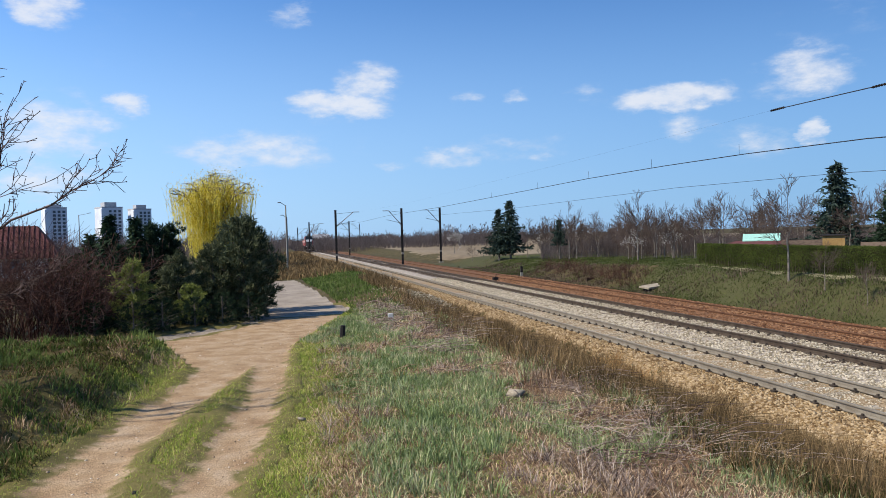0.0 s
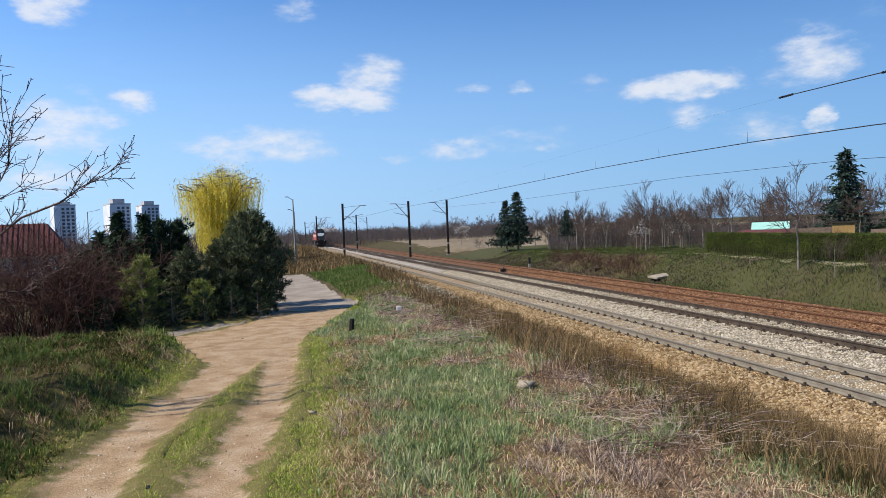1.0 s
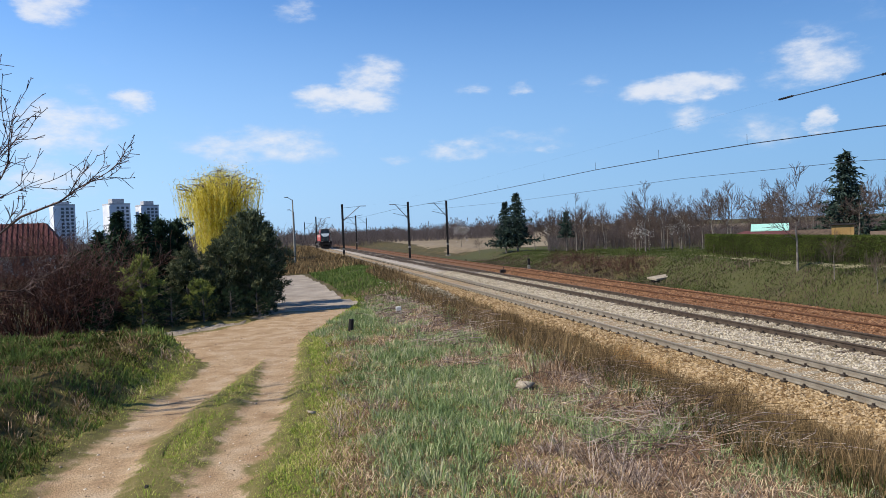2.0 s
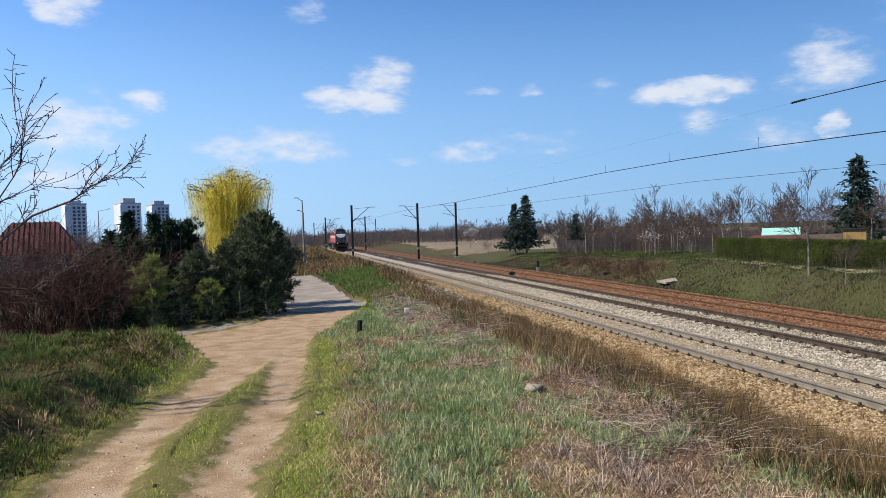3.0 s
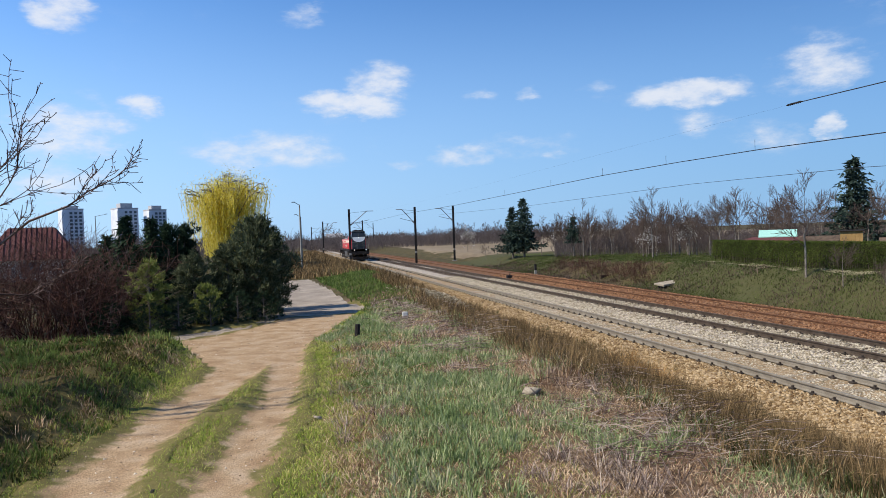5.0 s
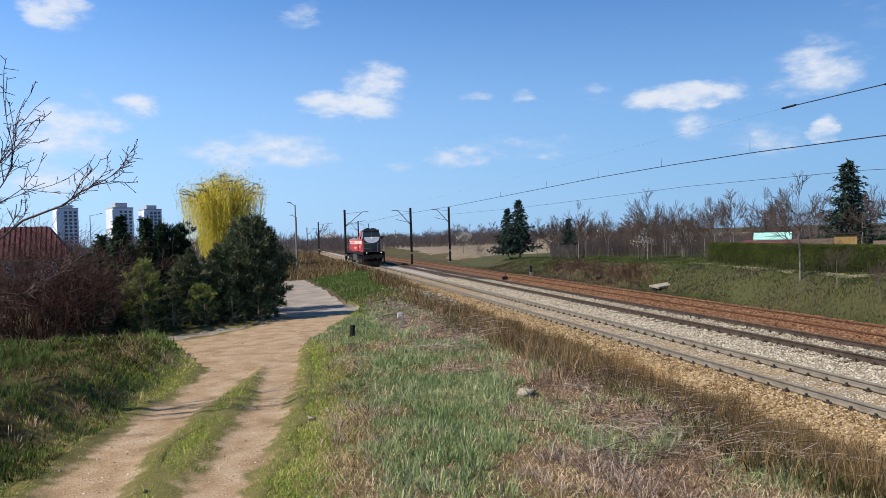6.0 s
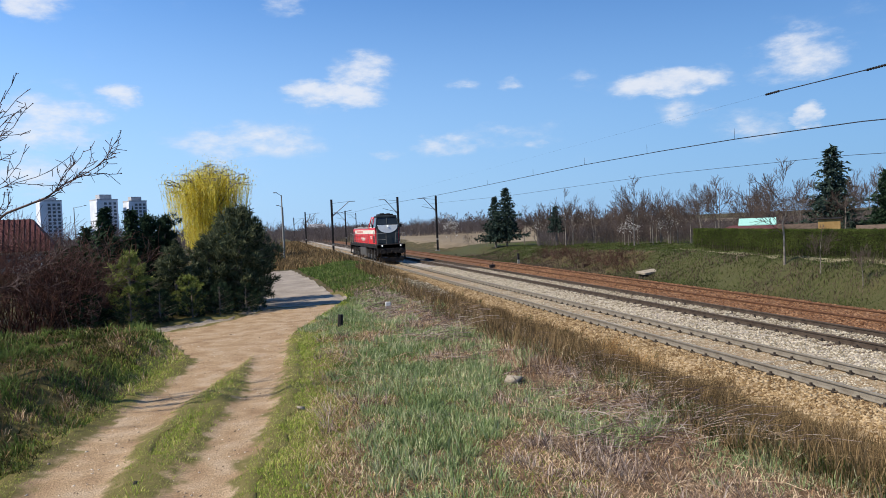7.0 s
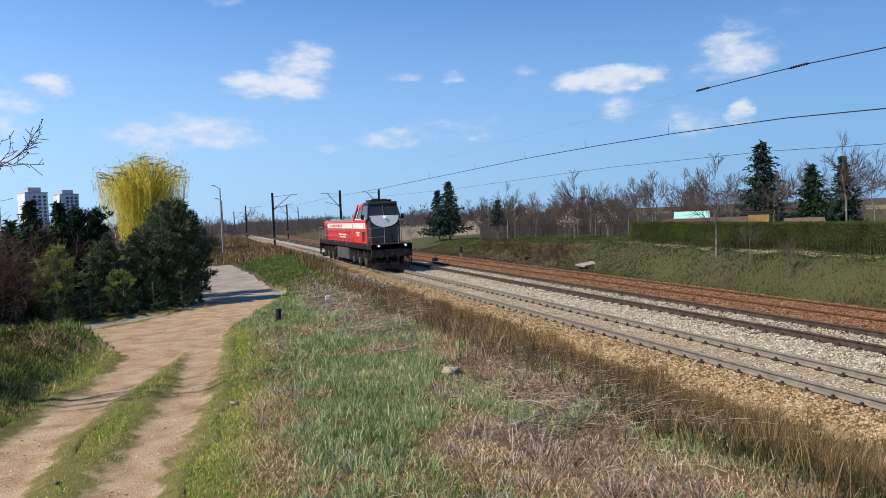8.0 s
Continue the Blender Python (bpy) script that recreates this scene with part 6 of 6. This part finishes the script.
M["tank"] = material("grimy_tank_paint", [(0.0516, 0.0499, 0.0473), (0.0946, 0.0903, 0.086)], 1.5, rough=0.6, fine=30, fine_amount=0.3)
M["wheel"] = material("wheel_steel", [(0.0516, 0.043, 0.0387), (0.103, 0.086, 0.0774)], 4, rough=0.5, metal=0.5)
M["loco_glass"] = material("cab_glass", [(0.012, 0.016, 0.02), (0.02, 0.026, 0.03)], 0.8, rough=0.1, bump=0, spec=0.35, fine_amount=0.02)
M["handrail"] = material("pale_handrail", [(0.189, 0.181, 0.172), (0.275, 0.267, 0.249)], 3, rough=0.5)
lamp_glow = material("lit_headlamp", [(0.9, 0.88, 0.8), (0.95, 0.93, 0.86)], 2, rough=0.2, bump=0)
lamp_glow.node_tree.nodes["Principled BSDF"].inputs["Emission Color"].default_value = (1.0, 0.95, 0.82, 1)
lamp_glow.node_tree.nodes["Principled BSDF"].inputs["Emission Strength"].default_value = 0.5
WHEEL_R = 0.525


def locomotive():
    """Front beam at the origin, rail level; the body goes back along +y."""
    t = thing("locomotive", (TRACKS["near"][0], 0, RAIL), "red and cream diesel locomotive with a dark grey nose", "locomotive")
    # length drawn out and width narrowed to fit the camera's view
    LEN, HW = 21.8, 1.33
    deck = part("underframe", boxes((-HW, HW, 0.0, LEN, 1.36, 1.72), (-HW, HW, 0.0, 0.18, 0.88, 1.70), (-HW, HW, LEN - 0.18, LEN, 0.88, 1.62), bevel=0.02), M["bogie"], t)
    # long hood with louvred doors
    hood = part("hood", boxes((-1.12, 1.12, 6.3, 20.0, 1.62, 3.22), bevel=0.05), M["loco_red"], t, "red long hood")
    part("hood_roof", boxes((-1.05, 1.05, 6.3, 19.9, 3.21, 3.34), (-0.7, 0.7, 8, 12.5, 3.33, 3.43), (-0.75, 0.75, 14, 18.8, 3.33, 3.45), bevel=0.04), M["loco_roof"], hood)
    for s in (-1, 1):
        part("stripe", boxes((s * 1.128 - 0.012, s * 1.128 + 0.012, 6.35, 18.1, 2.7, 3.08)), M["loco_cream"], hood, "cream stripe")
        for k in range(10):
            y = 7.0 + k * 1.12
            part("hood_door", boxes((s * 1.133 - 0.012, s * 1.133 + 0.012, y, y + 1.05, 1.72, 2.66), bevel=0.008), M["loco_red"], hood)
        for k in range(9):
            part("slat", boxes((s * 1.14 - 0.02, s * 1.14 + 0.02, 18.3, 19.8, 1.8 + k * 0.13, 1.86 + k * 0.13)), M["loco_grey"], hood)
        # lettering too small to read
        for y0, y1, z in ((9.3, 12.6, 2.18), (9.8, 12.0, 2.0), (4.2, 5.6, 2.36), (4.5, 5.4, 2.18)):
            part("lettering", boxes((s * 1.152 - 0.008, s * 1.152 + 0.008, y0, y1, z, z + 0.11)), M["loco_cream"], hood)
    for s in (-1, 1):
        # red letters on the stripe, too small to read
        for k in range(9):
            y = 11.2 + k * 0.62
            part("lettering", boxes((s * 1.142 - 0.006, s * 1.142 + 0.006, y, y + 0.36, 2.78, 3.0)), M["loco_red"], hood)
    part("exhaust", tubes(((0.2, 9.2, 3.3), (0.2, 9.2, 3.62), 0.16)), M["bogie"], t)
    # cab: lower body, glazed upper part, roof
    cab = part("cab", boxes((-1.15, 1.15, 2.25, 6.3, 1.62, 3.32), bevel=0.08), M["loco_red"], t, "red cab")
    for s in (-1, 1):
        part("stripe", boxes((s * 1.156 - 0.01, s * 1.156 + 0.01, 2.4, 6.28, 2.7, 3.08)), M["loco_cream"], cab, "cream stripe")
        part("cab_door", boxes((s * 1.16 - 0.012, s * 1.16 + 0.012, 3.6, 4.35, 1.72, 2.66), bevel=0.01), M["loco_red"], cab)
        part("louvre", boxes((s * 1.165 - 0.012, s * 1.165 + 0.012, 2.7, 3.4, 1.85, 2.5), bevel=0.01), M["bogie"], cab)
    W0, W1 = 1.12, 0.94
    # upper cab: narrower towards the roof, raked at both ends
    v = [(-W0, 1.8, 3.3), (W0, 1.8, 3.3), (W0, 6.3, 3.3), (-W0, 6.3, 3.3), (-W1, 2.2, 4.3), (W1, 2.2, 4.3), (W1, 5.35, 4.3), (-W1, 5.35, 4.3)]
    up = part("upper_cab", (v, [(0, 1, 5, 4), (1, 2, 6, 5), (2, 3, 7, 6), (3, 0, 4, 7), (4, 5, 6, 7), (0, 3, 2, 1)]), M["loco_glass"], t, "dark wrap-around cab glazing")
    frame_rows = [((-W0, 6.3, 3.3), (-W1, 5.35, 4.3), 0.11), ((W0, 6.3, 3.3), (W1, 5.35, 4.3), 0.11), ((-W0, 1.8, 3.3), (-W1, 2.2, 4.3), 0.05), ((W0, 1.8, 3.3), (W1, 2.2, 4.3), 0.05)]
    for a, b, r in frame_rows:
        part("pillar", tubes((a, b, r, r * 0.9), n=6), M["loco_red"] if r > 0.1 else M["loco_grey"], up)
    for s in (-1, 1):
        part("pillar", tubes(((s * W0, 4.1, 3.3), (s * W1, 3.95, 4.3), 0.05), n=6), M["loco_red"], up)
    for s in (-1, 1):
        part("window_frame", tubes(((s * (W0 + 0.01), 5.55, 3.32), (s * (W1 + 0.01), 4.85, 4.26), 0.05), ((s * (W0 + 0.01), 2.25, 3.34), (s * (W0 + 0.01), 5.9, 3.34), 0.03), n=6), M["loco_silver"], up, "pale window frame")
    part("pillar", tubes(((0, 1.78, 3.3), (0, 2.18, 4.3), 0.04), n=6), M["loco_grey"], up)
    bm = bmesh.new()
    box(bm, -1.0, 1.0, 2.1, 3.6, 4.22, 4.46, bevel=0.11)
    part("roof", bm, M["loco_grey"], cab, "dark cab roof")
    part("rear_roof", ([(-0.97, 3.6, 4.28), (0.97, 3.6, 4.28), (0.95, 3.6, 4.43), (-0.95, 3.6, 4.43), (-1.0, 5.6, 4.1), (1.0, 5.6, 4.1), (0.94, 5.45, 4.3), (-0.94, 5.45, 4.3)],
                       [(0, 1, 2, 3), (3, 2, 6, 7), (7, 6, 5, 4), (0, 4, 5, 1), (0, 3, 7, 4), (1, 5, 6, 2)]), M["loco_red"], cab, "red rear of the cab roof")
    part("cooling_unit", boxes((-0.72, 0.72, 2.5, 3.9, 4.43, 4.6), (-0.5, -0.1, 2.6, 3.2, 4.58, 4.68), (0.15, 0.5, 2.9, 3.6, 4.58, 4.66), bevel=0.04), M["bogie"], t)
    # the short grey nose with its silver chin
    nose = part("nose", boxes((-1.02, 1.02, 1.7, 2.3, 1.72, 3.50), bevel=0.1), M["loco_grey"], t, "dark grey nose")
    n, V, F = 18, [], []
    for k in range(n + 1):
        a = math.pi + math.pi * k / n
        V += [(0.94 * math.cos(a), 1.685, 3.40 + 0.62 * math.sin(a)), (0.94 * math.cos(a), 1.72, 3.40 + 0.62 * math.sin(a))]
    V += [(0.94, 1.685, 3.49), (-0.94, 1.685, 3.49), (0.94, 1.72, 3.49), (-0.94, 1.72, 3.49)]
    m = 2 * (n + 1)
    F.append([2 * k for k in range(n + 1)] + [m, m + 1])
    F += [(2 * k, 2 * k + 1, 2 * k + 3, 2 * k + 2) for k in range(n)]
    part("chin_panel", (V, F), M["loco_silver"], nose, "silver rounded chin panel")
    part("hood_step", boxes((-0.97, 0.97, 1.72, 2.3, 3.49, 3.53), bevel=0.015), M["loco_silver"], nose)
    part("top_headlamp", tubes(((0, 1.63, 3.42), (0, 1.7, 3.42), 0.07), n=14), lamp_glow, nose)
    part("nose_door", boxes((-0.42, 0.42, 1.672, 1.7, 1.66, 2.4), bevel=0.01), M["loco_grey"], nose)
    # front: lamps, buffers, coupling, plough
    for s in (-1, 1):
        lamp = part("headlamp", tubes(((s * 0.88, -0.06, 1.60), (s * 0.88, 0.02, 1.60), 0.13), n=16), M["loco_grey"], t)
        part("lens", tubes(((s * 0.88, -0.075, 1.60), (s * 0.88, -0.055, 1.60), 0.06), n=16), lamp_glow, lamp)
        for y, d in ((0, -1), (LEN, 1)):
            b = part("buffer", tubes(((s * 0.875, y, 1.06), (s * 0.875, y + d * 0.38, 1.06), 0.10), n=12), M["bogie"], t)
            part("buffer_plate", tubes(((s * 0.875, y + d * 0.38, 1.06), (s * 0.875, y + d * 0.44, 1.06), 0.24, 0.22), n=18), M["bogie"], b)
    for y, d in ((0, -1), (LEN, 1)):
        part("coupling_hook", boxes((-0.08, 0.08, min(y, y + d * 0.4), max(y, y + d * 0.4), 0.98, 1.14), bevel=0.03), M["bogie"], t)
        part("plough", boxes((-1.15, 1.15, y + (0.06 if d < 0 else -0.14), y + (0.14 if d < 0 else -0.06), 0.12, 0.5), bevel=0.03), M["bogie"], t)
        for s in (-1, 1):
            part("air_hose", tubes(((s * 0.35, y + d * 0.05, 1.0), (s * 0.4, y + d * 0.22, 0.75), 0.03), ((s * 0.4, y + d * 0.22, 0.75), (s * 0.36, y + d * 0.12, 0.45), 0.03)), M["bogie"], t)
    # side steps at the corners
    for s in (-1, 1):
        for y in (0.45, LEN - 0.95):
            st = part("steps", boxes((s * 1.36 - 0.03, s * 1.36 + 0.03, y, y + 0.04, 0.35, 1.4), (s * 1.36 - 0.03, s * 1.36 + 0.03, y + 0.52, y + 0.56, 0.35, 1.4)), M["bogie"], t)
            for z in (0.38, 0.72, 1.06):
                part("tread", boxes((s * 1.30 - 0.11, s * 1.30 + 0.11, y, y + 0.56, z, z + 0.03)), M["bogie"], st)
    # handrails: front and rear platforms and along the walkway
    def railing(name, pts, top):
        bm = bmesh.new()
        for p in pts:
            tube(bm, (p[0], p[1], 1.6), (p[0], p[1], top), 0.013, n=6)
        for a, b in zip(pts, pts[1:]):
            for z in (top, (top + 1.6) / 2):
                tube(bm, (a[0], a[1], z), (b[0], b[1], z), 0.012, n=6)
        part(name, bm, M["handrail"], t, "thin pale handrail")
    for s in (-1, 1):
        railing("handrail", [(s * 0.45, 0.06), (s * 1.32, 0.06), (s * 1.34, 1.2)], 2.75)
        railing("handrail", [(s * 1.34, 6.8 + 1.6 * k) for k in range(9)], 2.6)
        railing("handrail", [(s * 1.34, 20.0), (s * 1.34, LEN - 0.06), (s * 0.45, LEN - 0.06)], 2.75)
        for y in (2.35, 6.2):
            part("cab_handrail", tubes(((s * 1.27, y, 1.7), (s * 1.27, y, 3.0), 0.018), n=6), M["handrail"], t)
        part("mirror", boxes((s * 1.36 - 0.09, s * 1.36 + 0.09, 2.2, 2.26, 3.3, 3.62), bevel=0.01), M["bogie"], t)
    # tank, air reservoirs
    part("fuel_tank", boxes((-1.25, 1.25, 8.3, 13.2, 0.42, 1.32), bevel=0.12), M["tank"], t)
    for s in (-1, 1):
        part("air_reservoir", tubes(((s * 1.12, 13.3, 1.05), (s * 1.12, 14.1, 1.05), 0.2), n=14), M["bogie"], t)
    # bogies
    axles = []
    for y0 in (2.0, 15.0):
        rows = []
        for s in (-1, 1):
            rows += [(s * 1.06 - 0.07, s * 1.06 + 0.07, y0 - 0.7, y0 + 5.3, 0.62, 0.98), (s * 1.06 - 0.09, s * 1.06 + 0.09, y0 + 1.0, y0 + 1.5, 0.5, 1.3), (s * 1.06 - 0.09, s * 1.06 + 0.09, y0 + 3.1, y0 + 3.6, 0.5, 1.3)]
        rows += [(-1.0, 1.0, y0 + 1.0, y0 + 1.5, 0.62, 1.32), (-1.0, 1.0, y0 + 3.1, y0 + 3.6, 0.62, 1.32)]
        bg = part("bogie", boxes(*rows, bevel=0.02), M["bogie"], t)
        for k in range(3):
            y = y0 + 0.2 + 2.1 * k
            axles.append(y)
            for s in (-1, 1):
                part("axle_box", boxes((s * 1.18 - 0.1, s * 1.18 + 0.1, y - 0.22, y + 0.22, 0.34, 0.74), bevel=0.04), M["tank"], bg)
                for q in (-1, 1):
                    part("spring", tubes(((s * 1.14, y + q * 0.36, 0.7), (s * 1.14, y + q * 0.36, 1.15), 0.1), n=10), M["bogie"], bg)
                part("brake_block", boxes((s * 0.77 - 0.05, s * 0.77 + 0.05, y + 0.56, y + 0.64, 0.35, 0.75), bevel=0.01), M["bogie"], bg)
    sets = []
    for y in axles:
        bm = bmesh.new()
        tube(bm, (-1.1, 0, 0), (1.1, 0, 0), 0.09, n=10)
        w = part("wheelset", bm, M["wheel"], t)
        w.matrix_basis = pose(0, y, WHEEL_R)
        for s in (-1, 1):
            bm = bmesh.new()
            tube(bm, (s * 0.70, 0, 0), (s * 0.82, 0, 0), WHEEL_R, n=28)
            tube(bm, (s * 0.675, 0, 0), (s * 0.70, 0, 0), WHEEL_R + 0.03, n=28)
            for k in range(5):
                a = 2 * math.pi * k / 5
                tube(bm, (s * 0.82, math.cos(a) * 0.28, math.sin(a) * 0.28), (s * 0.835, math.cos(a) * 0.28, math.sin(a) * 0.28), 0.07, n=8)
            part("wheel", bm, M["wheel"], w)
        sets.append((w, y))
    return t, sets


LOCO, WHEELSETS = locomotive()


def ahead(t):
    """Metres from the eye's line to the front of the locomotive, fitted to the camera's view with slightly rising
    speed.
    """
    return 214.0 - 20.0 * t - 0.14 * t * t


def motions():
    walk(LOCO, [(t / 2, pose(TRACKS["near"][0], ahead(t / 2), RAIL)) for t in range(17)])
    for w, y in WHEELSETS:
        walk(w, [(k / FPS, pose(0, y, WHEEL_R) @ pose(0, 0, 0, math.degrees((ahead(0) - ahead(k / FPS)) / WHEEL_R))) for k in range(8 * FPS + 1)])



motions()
